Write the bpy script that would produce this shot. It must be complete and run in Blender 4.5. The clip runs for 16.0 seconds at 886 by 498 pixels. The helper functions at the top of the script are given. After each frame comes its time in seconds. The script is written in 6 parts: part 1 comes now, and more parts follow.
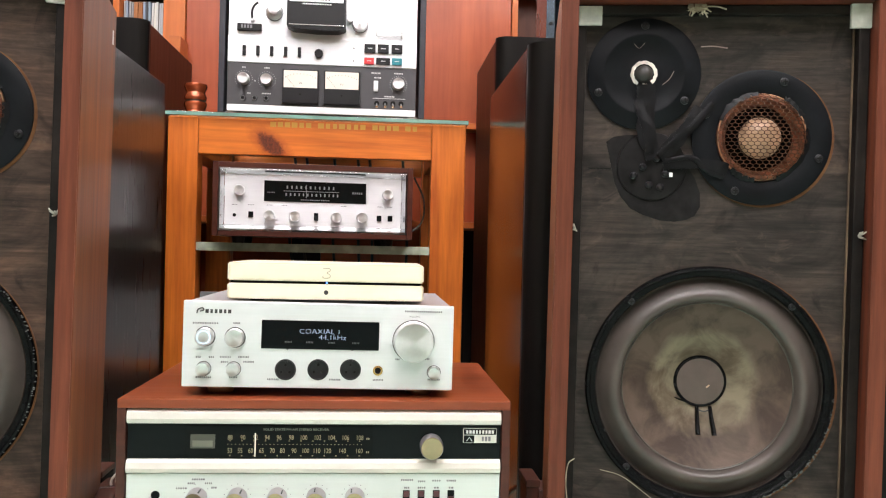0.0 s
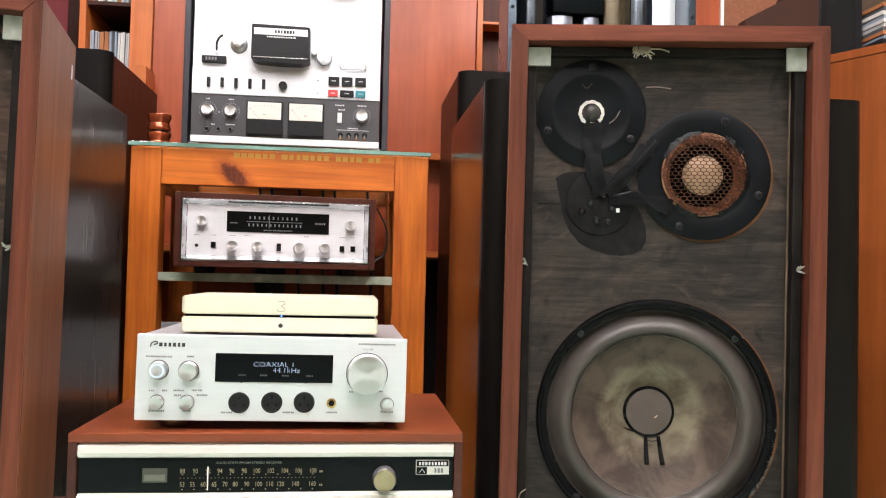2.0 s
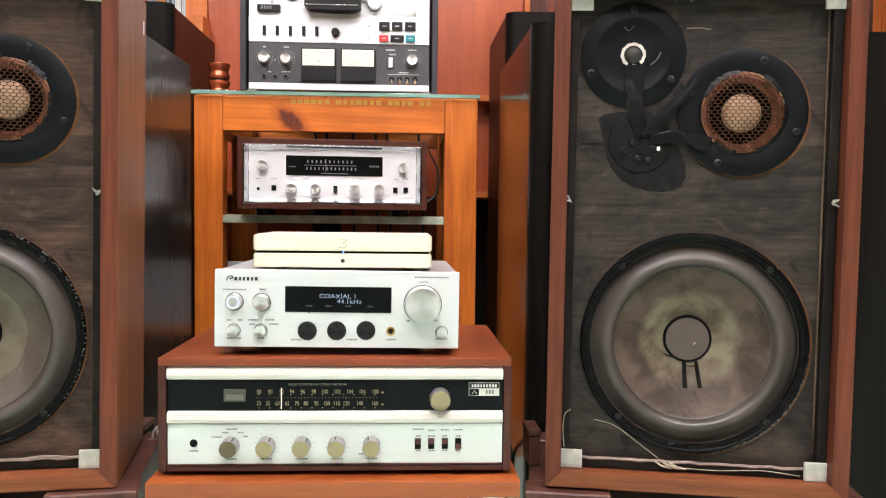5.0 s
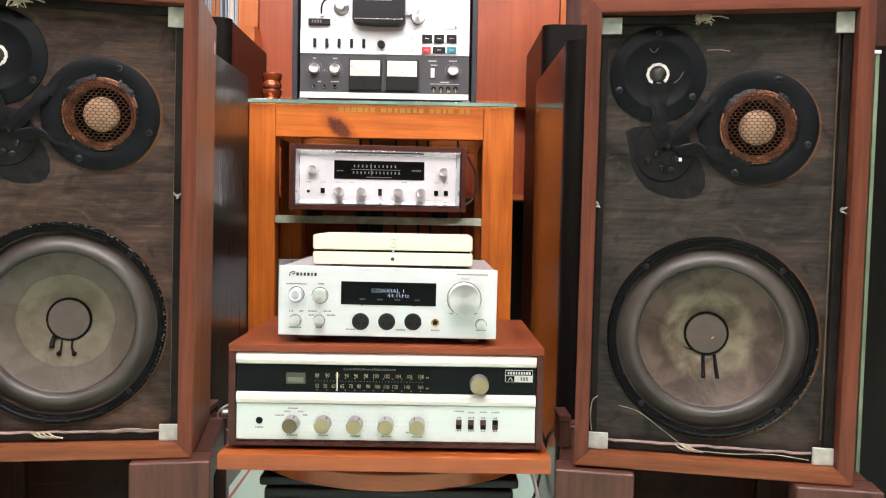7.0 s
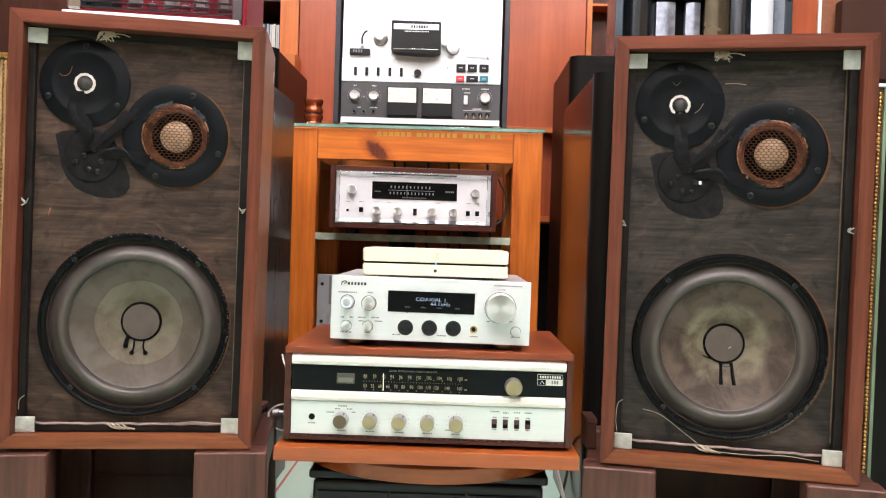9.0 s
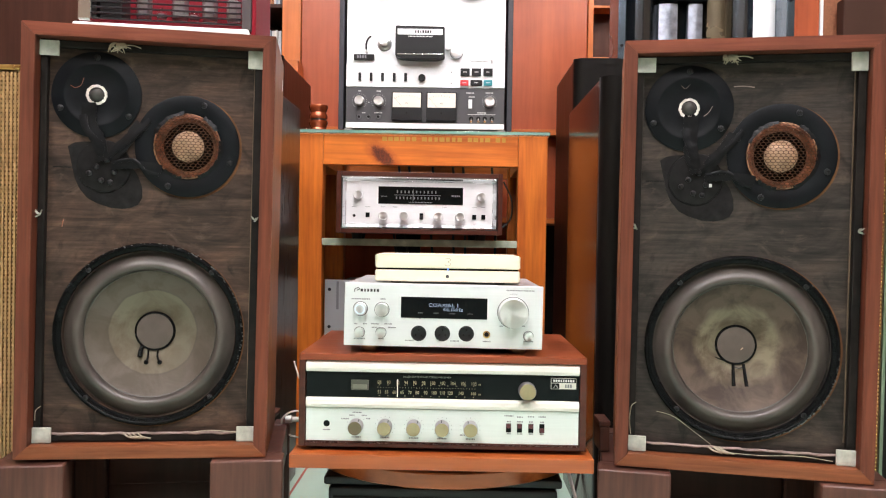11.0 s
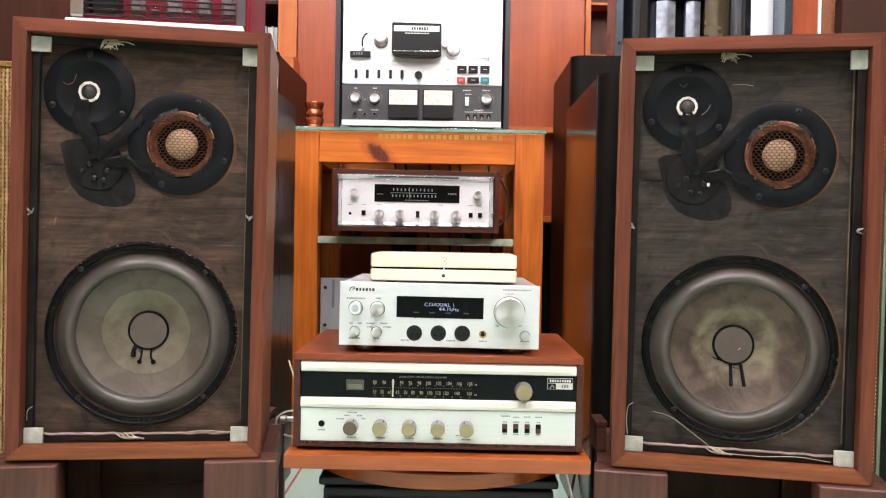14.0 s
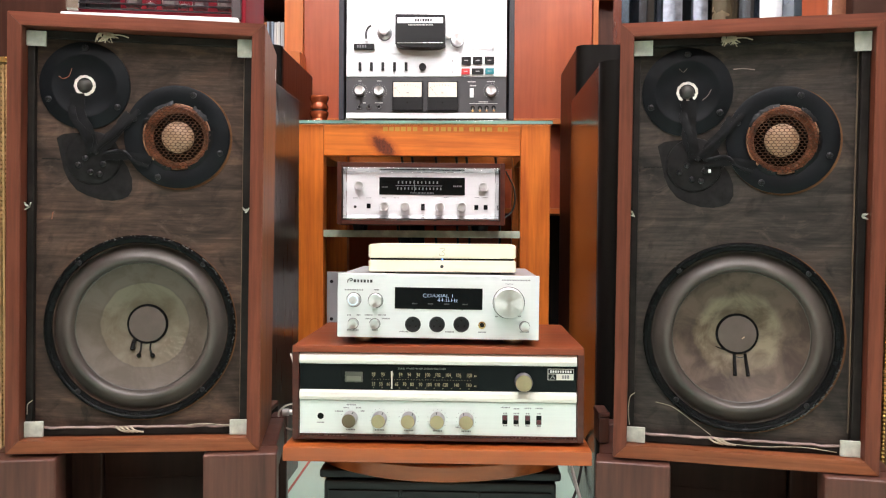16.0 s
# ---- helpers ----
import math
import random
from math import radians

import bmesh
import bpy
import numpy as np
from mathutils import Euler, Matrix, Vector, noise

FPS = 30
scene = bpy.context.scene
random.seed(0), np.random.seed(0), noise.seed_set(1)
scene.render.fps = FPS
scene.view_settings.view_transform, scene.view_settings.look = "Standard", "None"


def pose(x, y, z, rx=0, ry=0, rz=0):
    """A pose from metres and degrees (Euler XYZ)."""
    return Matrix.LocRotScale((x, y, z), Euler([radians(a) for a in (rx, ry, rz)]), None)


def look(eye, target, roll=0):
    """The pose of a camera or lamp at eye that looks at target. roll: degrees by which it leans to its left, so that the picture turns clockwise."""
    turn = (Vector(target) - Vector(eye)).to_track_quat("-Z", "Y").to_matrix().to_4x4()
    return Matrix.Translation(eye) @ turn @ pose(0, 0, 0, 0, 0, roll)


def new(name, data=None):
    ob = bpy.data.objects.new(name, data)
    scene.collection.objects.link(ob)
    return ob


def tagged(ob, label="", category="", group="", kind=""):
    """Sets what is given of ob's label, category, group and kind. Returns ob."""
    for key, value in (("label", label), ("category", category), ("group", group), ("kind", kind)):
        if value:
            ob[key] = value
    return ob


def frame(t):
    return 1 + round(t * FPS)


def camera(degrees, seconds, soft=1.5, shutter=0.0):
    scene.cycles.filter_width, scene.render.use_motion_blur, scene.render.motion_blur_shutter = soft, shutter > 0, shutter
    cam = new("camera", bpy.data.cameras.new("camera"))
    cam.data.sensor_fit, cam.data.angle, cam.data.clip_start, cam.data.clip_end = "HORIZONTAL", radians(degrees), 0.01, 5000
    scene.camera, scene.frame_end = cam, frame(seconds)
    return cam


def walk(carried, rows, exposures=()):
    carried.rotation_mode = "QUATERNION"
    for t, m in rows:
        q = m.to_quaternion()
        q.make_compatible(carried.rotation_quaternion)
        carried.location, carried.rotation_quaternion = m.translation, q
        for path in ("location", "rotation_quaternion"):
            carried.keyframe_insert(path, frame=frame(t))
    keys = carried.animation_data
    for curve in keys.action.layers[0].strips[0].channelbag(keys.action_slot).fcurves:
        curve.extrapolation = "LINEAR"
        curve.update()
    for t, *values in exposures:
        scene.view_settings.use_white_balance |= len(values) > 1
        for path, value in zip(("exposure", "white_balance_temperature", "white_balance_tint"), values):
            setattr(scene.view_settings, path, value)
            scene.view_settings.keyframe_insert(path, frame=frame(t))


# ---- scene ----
cam = camera(58.2, 16.0, soft=1.15)
PATH = [
    (0, (0.064, -0.8857, 0.6039), (0.223, 1.1079, 0.6012), 1.3),
    (0.5, (0.078, -0.8877, 0.6049), (0.259, 1.1038, 0.6021), 1.3),
    (1, (0.086, -0.8928, 0.6078), (0.288, 1.0964, 0.6219), 0.9),
    (1.5, (0.085, -0.8999, 0.6116), (0.302, 1.0876, 0.6557), 0.8),
    (2, (0.084, -0.9049, 0.6125), (0.31, 1.0811, 0.6776), 1.3),
    (2.5, (0.078, -0.9129, 0.6103), (0.3, 1.0743, 0.6714), 1.6),
    (3, (0.075, -0.9178, 0.6082), (0.286, 1.0709, 0.6413), 1.6),
    (3.5, (0.077, -0.9238, 0.6051), (0.27, 1.0668, 0.6042), 1.3),
    (4, (0.079, -0.9358, 0.6078), (0.248, 1.0565, 0.573), 0.8),
    (6.3, (0.077, -1.0389, 0.6085), (0.109, 0.9581, 0.5007), 1.0),
    (6.5, (0.074, -1.052, 0.6132), (0.102, 0.9449, 0.5075), 1.0),
    (7, (0.066, -1.075, 0.6127), (0.081, 0.9225, 0.5269), 1.0),
    (7.5, (0.06, -1.1018, 0.606), (0.062, 0.8972, 0.5374), 1.2),
    (8, (0.054, -1.1298, 0.6054), (0.043, 0.8691, 0.5457), 1.7),
    (8.5, (0.046, -1.1568, 0.6028), (0.021, 0.8417, 0.5601), 1.8),
    (9, (0.037, -1.1787, 0.6013), (0.002, 0.8204, 0.5726), 1.7),
    (9.2, (0.032, -1.1857, 0.6001), (-0.005, 0.8142, 0.5805), 1.7),
    (11.5, (0.017, -1.1829, 0.6082), (-0.016, 0.8172, 0.5826), 0.7),
    (12, (0.016, -1.1809, 0.6082), (-0.018, 0.8182, 0.5836), 0.6),
    (12.5, (0.019, -1.175, 0.6114), (-0.013, 0.8249, 0.5958), 0.6),
    (13, (0.018, -1.1688, 0.6055), (-0.012, 0.831, 0.5899), 0.9),
    (13.5, (0.018, -1.1708, 0.6055), (-0.013, 0.8294, 0.5758), 1.0),
    (14, (0.019, -1.1749, 0.6104), (-0.006, 0.8243, 0.5777), 1.0),
    (14.5, (0.023, -1.1749, 0.6084), (-0.001, 0.8244, 0.5747), 0.9),
    (15, (0.033, -1.1729, 0.6064), (-0.003, 0.8265, 0.5708), 0.6),
    (15.5, (0.044, -1.1678, 0.6045), (-0.011, 0.8305, 0.5689), 0.5),
    (16, (0.047, -1.1638, 0.6026), (-0.021, 0.8347, 0.559), 0.4),
]
walk(cam, [(t, look(eye, target, roll)) for t, eye, target, roll in PATH], [(0, -0.06), (2, -0.08), (4, -0.03), (6.5, 0.06), (9, 0.05), (12, 0.0), (16, 0.0)])

# ---- world and light ----
world = bpy.data.worlds.new("world")
scene.world = world
world.use_nodes = True
world.node_tree.nodes["Background"].inputs[0].default_value = (0.9, 0.95, 1.0, 1)
world.node_tree.nodes["Background"].inputs[1].default_value = 0.15
scene.view_settings.exposure = 0.0
LAMP = 39.5
FLOOR = 0.05
RISE = 0.0227  # things further back stand this much higher for each metre


# ---- materials ----
def nodes_of(name):
    m = bpy.data.materials.new(name)
    m.use_nodes = True
    t = m.node_tree
    return m, t, t.nodes["Principled BSDF"]


def ramp(t, fac, stops):
    r = t.nodes.new("ShaderNodeValToRGB")
    e = r.color_ramp.elements
    e[0].position, e[0].color = stops[0][0], (*stops[0][1], 1)
    e[1].position, e[1].color = stops[-1][0], (*stops[-1][1], 1)
    for p, c in stops[1:-1]:
        k = e.new(p)
        k.color = (*c, 1)
    t.links.new(fac, r.inputs[0])
    return r.outputs[0]


def noise_at(t, scale, detail=4.0, stretch=(1, 1, 1), rough=0.55, distort=0.0):
    co = t.nodes.new("ShaderNodeTexCoord")
    mp = t.nodes.new("ShaderNodeMapping")
    mp.inputs["Scale"].default_value = stretch
    n = t.nodes.new("ShaderNodeTexNoise")
    n.inputs["Scale"].default_value, n.inputs["Detail"].default_value = scale, detail
    n.inputs["Roughness"].default_value, n.inputs["Distortion"].default_value = rough, distort
    t.links.new(co.outputs["Object"], mp.inputs[0])
    t.links.new(mp.outputs[0], n.inputs["Vector"])
    return n.outputs[0]


def mixed(t, a, b, fac, mode="MIX"):
    m = t.nodes.new("ShaderNodeMix")
    m.data_type, m.blend_type = "RGBA", mode
    for v, s in ((fac, m.inputs[0]), (a, m.inputs[6]), (b, m.inputs[7])):
        if isinstance(v, (int, float)):
            s.default_value = v
        elif isinstance(v, tuple):
            s.default_value = (*v, 1)
        else:
            t.links.new(v, s)
    return m.outputs[2]


def bumped(t, bsdf, height, strength, distance=0.002):
    b = t.nodes.new("ShaderNodeBump")
    b.inputs["Strength"].default_value, b.inputs["Distance"].default_value = strength, distance
    t.links.new(height, b.inputs["Height"])
    t.links.new(b.outputs[0], bsdf.inputs["Normal"])


def rough_by(t, bsdf, fac, low, high):
    m = t.nodes.new("ShaderNodeMapRange")
    m.inputs["To Min"].default_value, m.inputs["To Max"].default_value = low, high
    t.links.new(fac, m.inputs[0])
    t.links.new(m.outputs[0], bsdf.inputs["Roughness"])


def paint(name, colour, rough=0.4, metal=0.0, wear=0.12, scale=9.0, bump=0.05, coat=0.0, spec=0.5):
    """A plain surface with broad stains and fine grain."""
    m, t, b = nodes_of(name)
    broad, fine = noise_at(t, scale), noise_at(t, scale * 40, 2)
    dark = tuple(c * (1 - wear) for c in colour)
    light = tuple(min(1, c * (1 + wear * 0.6)) for c in colour)
    col = ramp(t, broad, [(0.3, dark), (0.7, light)])
    t.links.new(col, b.inputs["Base Color"])
    b.inputs["Metallic"].default_value = metal
    b.inputs["Coat Weight"].default_value = coat
    b.inputs["Specular IOR Level"].default_value = spec
    rough_by(t, b, broad, max(0.02, rough - 0.06), rough + 0.08)
    if bump:
        bumped(t, b, fine, bump, 0.0006)
    return m


def wood(name, dark, light, along, rough=0.35, grain=1.0, coat=0.0, bump=0.15, vein=0.55, spec=0.5):
    """Veneer with grain along an axis."""
    m, t, b = nodes_of(name)
    st = {"x": (0.06, 1, 1), "y": (1, 0.06, 1), "z": (1, 1, 0.06)}[along]
    fib = noise_at(t, 150 * grain, 5, st, 0.6)
    figure = noise_at(t, 22 * grain, 4, st, 0.5, 1.4)
    stain = noise_at(t, 5, 3)
    mid = tuple((a + c) / 2 for a, c in zip(dark, light))
    col = ramp(t, figure, [(0.28, dark), (0.5, mid), (0.72, light)])
    col = mixed(t, col, ramp(t, fib, [(0.35, tuple(c * 0.62 for c in dark)), (0.65, light)]), vein * 0.5)
    col = mixed(t, col, ramp(t, stain, [(0.3, (0.72, 0.72, 0.72)), (0.7, (1.1, 1.08, 1.05))]), 0.7, "MULTIPLY")
    t.links.new(col, b.inputs["Base Color"])
    b.inputs["Coat Weight"].default_value = coat
    b.inputs["Coat Roughness"].default_value = 0.12
    b.inputs["Specular IOR Level"].default_value = spec
    rough_by(t, b, fib, rough - 0.06, rough + 0.14)
    bumped(t, b, fib, bump, 0.0008)
    return m


def brushed(name, colour, rough, stretch, metal=1.0, bump=0.04, spun=False):
    m, t, b = nodes_of(name)
    line = noise_at(t, 260, 3, stretch)
    broad = noise_at(t, 7, 3)
    col = ramp(t, line, [(0.3, tuple(c * 0.95 for c in colour)), (0.7, colour)])
    col = mixed(t, col, ramp(t, broad, [(0.3, (0.93, 0.93, 0.93)), (0.7, (1, 1, 1))]), 1.0, "MULTIPLY")
    t.links.new(col, b.inputs["Base Color"])
    b.inputs["Metallic"].default_value = metal
    rough_by(t, b, line, rough - 0.05, rough + 0.07)
    bumped(t, b, line, bump, 0.0003)
    if spun:
        tan = t.nodes.new("ShaderNodeTangent")
        tan.direction_type, tan.axis = "RADIAL", "Y"
        b.inputs["Anisotropic"].default_value = 0.85
        t.links.new(tan.outputs[0], b.inputs["Tangent"])
    return m


def glowing(name, colour, strength):
    m, t, b = nodes_of(name)
    b.inputs["Base Color"].default_value = (*colour, 1)
    b.inputs["Emission Color"].default_value = (*colour, 1)
    b.inputs["Emission Strength"].default_value = strength
    return m


def glassy(name, colour, rough=0.02):
    m, t, b = nodes_of(name)
    b.inputs["Base Color"].default_value = (*colour, 1)
    b.inputs["Roughness"].default_value = rough
    b.inputs["Transmission Weight"].default_value = 1.0
    b.inputs["IOR"].default_value = 1.48
    return m


def cone_paper(name, inner, outer, edge, blotch, dope, fade):
    """Speaker paper with a doped centre and brown stains; the centre line is the local y axis."""
    m, t, b = nodes_of(name)
    co = t.nodes.new("ShaderNodeTexCoord")
    sep = t.nodes.new("ShaderNodeVectorMath")
    sep.operation = "MULTIPLY"
    sep.inputs[1].default_value = (1, 0, 1)
    t.links.new(co.outputs["Object"], sep.inputs[0])
    ln = t.nodes.new("ShaderNodeVectorMath")
    ln.operation = "LENGTH"
    t.links.new(sep.outputs[0], ln.inputs[0])
    wob = noise_at(t, 38, 4)
    add = t.nodes.new("ShaderNodeMath")
    add.operation = "MULTIPLY_ADD"
    add.inputs[1].default_value = edge
    t.links.new(wob, add.inputs[0])
    t.links.new(ln.outputs["Value"], add.inputs[2])
    sc = t.nodes.new("ShaderNodeMath")
    sc.operation = "MULTIPLY"
    sc.inputs[1].default_value = 10.0
    t.links.new(add.outputs[0], sc.inputs[0])
    s = 5 * edge
    col = ramp(t, sc.outputs[0], [(0.30 + s, inner), (dope - fade + s, inner), (dope + s, tuple(c * 0.86 for c in outer)), (dope + fade * 1.6 + s, outer), (0.92 + s, tuple(c * 0.92 for c in outer))])
    stain = noise_at(t, 20, 5, (1, 1, 1), 0.62, 0.6)
    col = mixed(t, col, ramp(t, stain, [(0.42, (1, 1, 1)), (0.64, blotch)]), 0.85, "MULTIPLY")
    t.links.new(col, b.inputs["Base Color"])
    b.inputs["Roughness"].default_value = 0.72
    bumped(t, b, noise_at(t, 420, 3), 0.25, 0.0006)
    return m


def plywood(name, dark, light, red):
    """Stained plywood: long grain streaks, worn pale scuffs and dark patches."""
    m, t, b = nodes_of(name)
    fine = noise_at(t, 210, 4, (0.07, 1, 1), 0.65)
    streak = noise_at(t, 40, 6, (0.16, 1, 1), 0.66, 2.2)
    broad = noise_at(t, 11, 5, (0.7, 1, 1), 0.62, 1.4)
    scuff = noise_at(t, 30, 7, (0.6, 1, 1), 0.72, 0.8)
    smear = noise_at(t, 17, 5, (1, 1, 0.7), 0.6, 1.2)
    col = ramp(t, streak, [(0.30, dark), (0.52, tuple((a + c) / 2 for a, c in zip(dark, light))), (0.72, light)])
    col = mixed(t, col, ramp(t, fine, [(0.36, (0.4, 0.4, 0.4)), (0.6, (1.25, 1.22, 1.2))]), 0.5, "MULTIPLY")
    col = mixed(t, col, ramp(t, broad, [(0.34, (0.42, 0.42, 0.44)), (0.5, (1.0, 1.0, 1.0)), (0.66, (1.75, 1.6, 1.5))]), 0.9, "MULTIPLY")
    col = mixed(t, col, red, ramp(t, scuff, [(0.56, (0, 0, 0)), (0.74, (0.6, 0.6, 0.6))]))
    col = mixed(t, col, ramp(t, smear, [(0.56, (1, 1, 1)), (0.68, (0.35, 0.34, 0.36))]), 0.9, "MULTIPLY")
    t.links.new(col, b.inputs["Base Color"])
    b.inputs["Specular IOR Level"].default_value = 0.25
    rough_by(t, b, streak, 0.5, 0.7)
    bumped(t, b, fine, 0.5, 0.0008)
    return m


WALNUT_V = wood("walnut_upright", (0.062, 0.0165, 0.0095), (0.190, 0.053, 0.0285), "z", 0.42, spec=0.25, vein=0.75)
# same walnut, lightened: warm bounce light put into the colour
WALNUT_LIT_SIDE = wood("walnut_lit_side", (0.150, 0.049, 0.021), (0.330, 0.122, 0.056), "z", 0.40, spec=0.25, vein=0.75)
# bottom board, more orange than the other frame boards
WALNUT_LOW = wood("walnut_bottom", (0.105, 0.029, 0.012), (0.305, 0.098, 0.040), "x", 0.40, spec=0.25, vein=0.75)
WALNUT_H = wood("walnut_level", (0.078, 0.0195, 0.0110), (0.230, 0.062, 0.034), "x", 0.42, spec=0.25, vein=0.7)
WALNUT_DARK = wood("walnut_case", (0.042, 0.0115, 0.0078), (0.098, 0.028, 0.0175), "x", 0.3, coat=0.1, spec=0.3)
# lit copy of the case walnut, overhead light put into the colour
WALNUT_TOP_LIT = wood("walnut_top_lit", (0.17, 0.034, 0.014), (0.30, 0.072, 0.028), "x", 0.3, coat=0.1, spec=0.35)
PLY_L = plywood("baffle_brown", (0.026, 0.0155, 0.0115), (0.076, 0.047, 0.034), (0.135, 0.090, 0.068))
PLY_R = plywood("baffle_black", (0.0185, 0.0148, 0.0128), (0.050, 0.039, 0.033), (0.112, 0.077, 0.059))
RAW = wood("raw_edge", (0.08, 0.034, 0.014), (0.18, 0.08, 0.032), "x", 0.7, spec=0.2)
PINE_V = wood("pine_upright", (0.40, 0.078, 0.009), (0.80, 0.225, 0.030), "z", 0.32, 0.8, coat=0.15, vein=0.6)
PINE_H = wood("pine_level", (0.40, 0.078, 0.009), (0.80, 0.225, 0.030), "x", 0.32, 0.8, coat=0.15, vein=0.6)


def knotted(base, name, centre, tilt, long, wide):
    """Pine with one dark knot; rays and rings spread unevenly round its heart."""
    m = base.copy()
    m.name = name
    t = m.node_tree
    b = t.nodes["Principled BSDF"]
    old = b.inputs["Base Color"].links[0].from_socket
    co = t.nodes.new("ShaderNodeTexCoord")
    mp = t.nodes.new("ShaderNodeMapping")
    mp.vector_type = "TEXTURE"
    mp.inputs["Location"].default_value = centre
    mp.inputs["Rotation"].default_value = (0, tilt, 0)
    mp.inputs["Scale"].default_value = (long, 1.0, wide)
    t.links.new(co.outputs["Object"], mp.inputs[0])
    ln = t.nodes.new("ShaderNodeVectorMath")
    ln.operation = "LENGTH"
    t.links.new(mp.outputs[0], ln.inputs[0])
    add = t.nodes.new("ShaderNodeMath")
    add.operation = "MULTIPLY_ADD"
    add.inputs[1].default_value = 0.9
    t.links.new(noise_at(t, 110, 4, (1, 1, 1), 0.6, 0.8), add.inputs[0])
    t.links.new(ln.outputs["Value"], add.inputs[2])
    wide_fac = t.nodes.new("ShaderNodeMapRange")
    wide_fac.inputs["From Min"].default_value, wide_fac.inputs["From Max"].default_value = 1.0, 2.3
    wide_fac.inputs["To Min"].default_value, wide_fac.inputs["To Max"].default_value = 1.0, 0.0
    t.links.new(add.outputs[0], wide_fac.inputs[0])
    heart = ramp(t, noise_at(t, 260, 4, (1, 1, 0.5), 0.7, 1.0), [(0.35, (0.035, 0.008, 0.004)), (0.65, (0.16, 0.030, 0.009))])
    halo = mixed(t, old, (0.30, 0.055, 0.010), wide_fac.outputs[0])
    soft = t.nodes.new("ShaderNodeMapRange")
    soft.inputs["From Min"].default_value, soft.inputs["From Max"].default_value = 1.15, 1.55
    soft.inputs["To Min"].default_value, soft.inputs["To Max"].default_value = 0.95, 0.0
    t.links.new(add.outputs[0], soft.inputs[0])
    t.links.new(mixed(t, halo, heart, soft.outputs[0]), b.inputs["Base Color"])
    return m


BROWNBACK = wood("brown_back", (0.085, 0.034, 0.022), (0.15, 0.062, 0.042), "z", 0.45, 0.6, vein=0.4, spec=0.25)
BOARD = wood("orange_board", (0.28, 0.062, 0.015), (0.44, 0.112, 0.028), "x", 0.3, 0.9, coat=0.12)
PANEL = wood("red_panel", (0.36, 0.068, 0.025), (0.56, 0.125, 0.045), "z", 0.3, 0.5, coat=0.15, vein=0.35)
ORANGE = wood("orange_edge", (0.55, 0.135, 0.024), (0.75, 0.21, 0.045), "z", 0.35, 0.7, coat=0.1, vein=0.3)
ORANGE_H = wood("orange_shelf_edge", (0.55, 0.135, 0.024), (0.75, 0.21, 0.045), "x", 0.35, 0.7, coat=0.1, vein=0.3)
CABINET = wood("orange_cabinet", (0.20, 0.046, 0.009), (0.32, 0.085, 0.019), "z", 0.4, 0.5, vein=0.35, spec=0.2)
DARKWOOD = wood("dark_cabinet", (0.034, 0.0115, 0.0075), (0.068, 0.023, 0.0145), "z", 0.42, 0.6, spec=0.2)
BATTEN = paint("batten_black", (0.012, 0.009, 0.0075), 0.6, wear=0.8, scale=24, spec=0.2)
STAND = wood("stand_wood", (0.044, 0.0172, 0.0122), (0.124, 0.049, 0.035), "z", 0.38, 0.8, coat=0.05, spec=0.3, vein=0.7)
TOWER_SIDE = wood("tower_side", (0.022, 0.005, 0.0026), (0.038, 0.009, 0.0043), "z", 0.13, 0.7, coat=0.0, bump=0.02, vein=0.3, spec=0.11)
TOWER_DULL = wood("tower_dull", (0.025, 0.006, 0.0034), (0.044, 0.011, 0.0058), "z", 0.35, 0.7, bump=0.03, vein=0.3, spec=0.3)
TOWER_SATIN = wood("tower_satin", (0.005, 0.0045, 0.0042), (0.011, 0.0095, 0.0085), "z", 0.3, 0.8, bump=0.05, vein=0.3, spec=0.14)
TOWER_BLACK = wood("tower_black", (0.008, 0.007, 0.0065), (0.018, 0.015, 0.013), "z", 0.26, 0.8, coat=0.2, bump=0.05, vein=0.3)
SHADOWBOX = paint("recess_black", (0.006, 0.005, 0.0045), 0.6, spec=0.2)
BLACK = paint("black_plastic", (0.009, 0.009, 0.0105), 0.38, spec=0.35)
BLACK_MATT = paint("black_plate", (0.0058, 0.0068, 0.0086), 0.46, wear=0.4, scale=25, bump=0.12, spec=0.13)
RUBBER = paint("rubber", (0.01, 0.01, 0.011), 0.5, wear=0.3, scale=40, bump=0.2)
TAPE = paint("black_tape", (0.0045, 0.005, 0.0062), 0.33, wear=0.5, scale=70, bump=0.3, spec=0.2)
STUD = paint("terminal_stud", (0.012, 0.012, 0.014), 0.3, wear=0.3, scale=60, spec=0.4)
TAR = paint("black_stain", (0.0130, 0.0120, 0.0122), 0.55, wear=0.5, scale=60, bump=0.3, spec=0.1)
SURROUND = paint("surround", (0.068, 0.055, 0.048), 0.38, wear=0.4, scale=14, bump=0.06, spec=0.5)
SEAM = paint("glue_seam", (0.075, 0.070, 0.058), 0.3, wear=0.7, scale=45, bump=0.3)
GASKET = paint("gasket", (0.003, 0.0033, 0.0037), 0.24, wear=0.5, scale=60, bump=0.6, spec=0.13)
CAP = paint("dust_cap", (0.104, 0.079, 0.066), 0.8, wear=0.2, scale=30, bump=0.3)
CONE_L = cone_paper("cone_grey", (0.155, 0.130, 0.092), (0.108, 0.086, 0.068), 0.006, (0.60, 0.53, 0.45), 0.65, 0.018)
CONE_R = cone_paper("cone_stained", (0.205, 0.168, 0.112), (0.106, 0.072, 0.053), 0.022, (0.26, 0.19, 0.145), 0.66, 0.12)
COPPERY = paint("copper_ring", (0.26, 0.085, 0.042), 0.4, metal=0.2, wear=0.8, scale=70, bump=0.3)
MESH = paint("mesh_wire", (0.105, 0.047, 0.027), 0.38, metal=0.6, wear=0.5, scale=50)
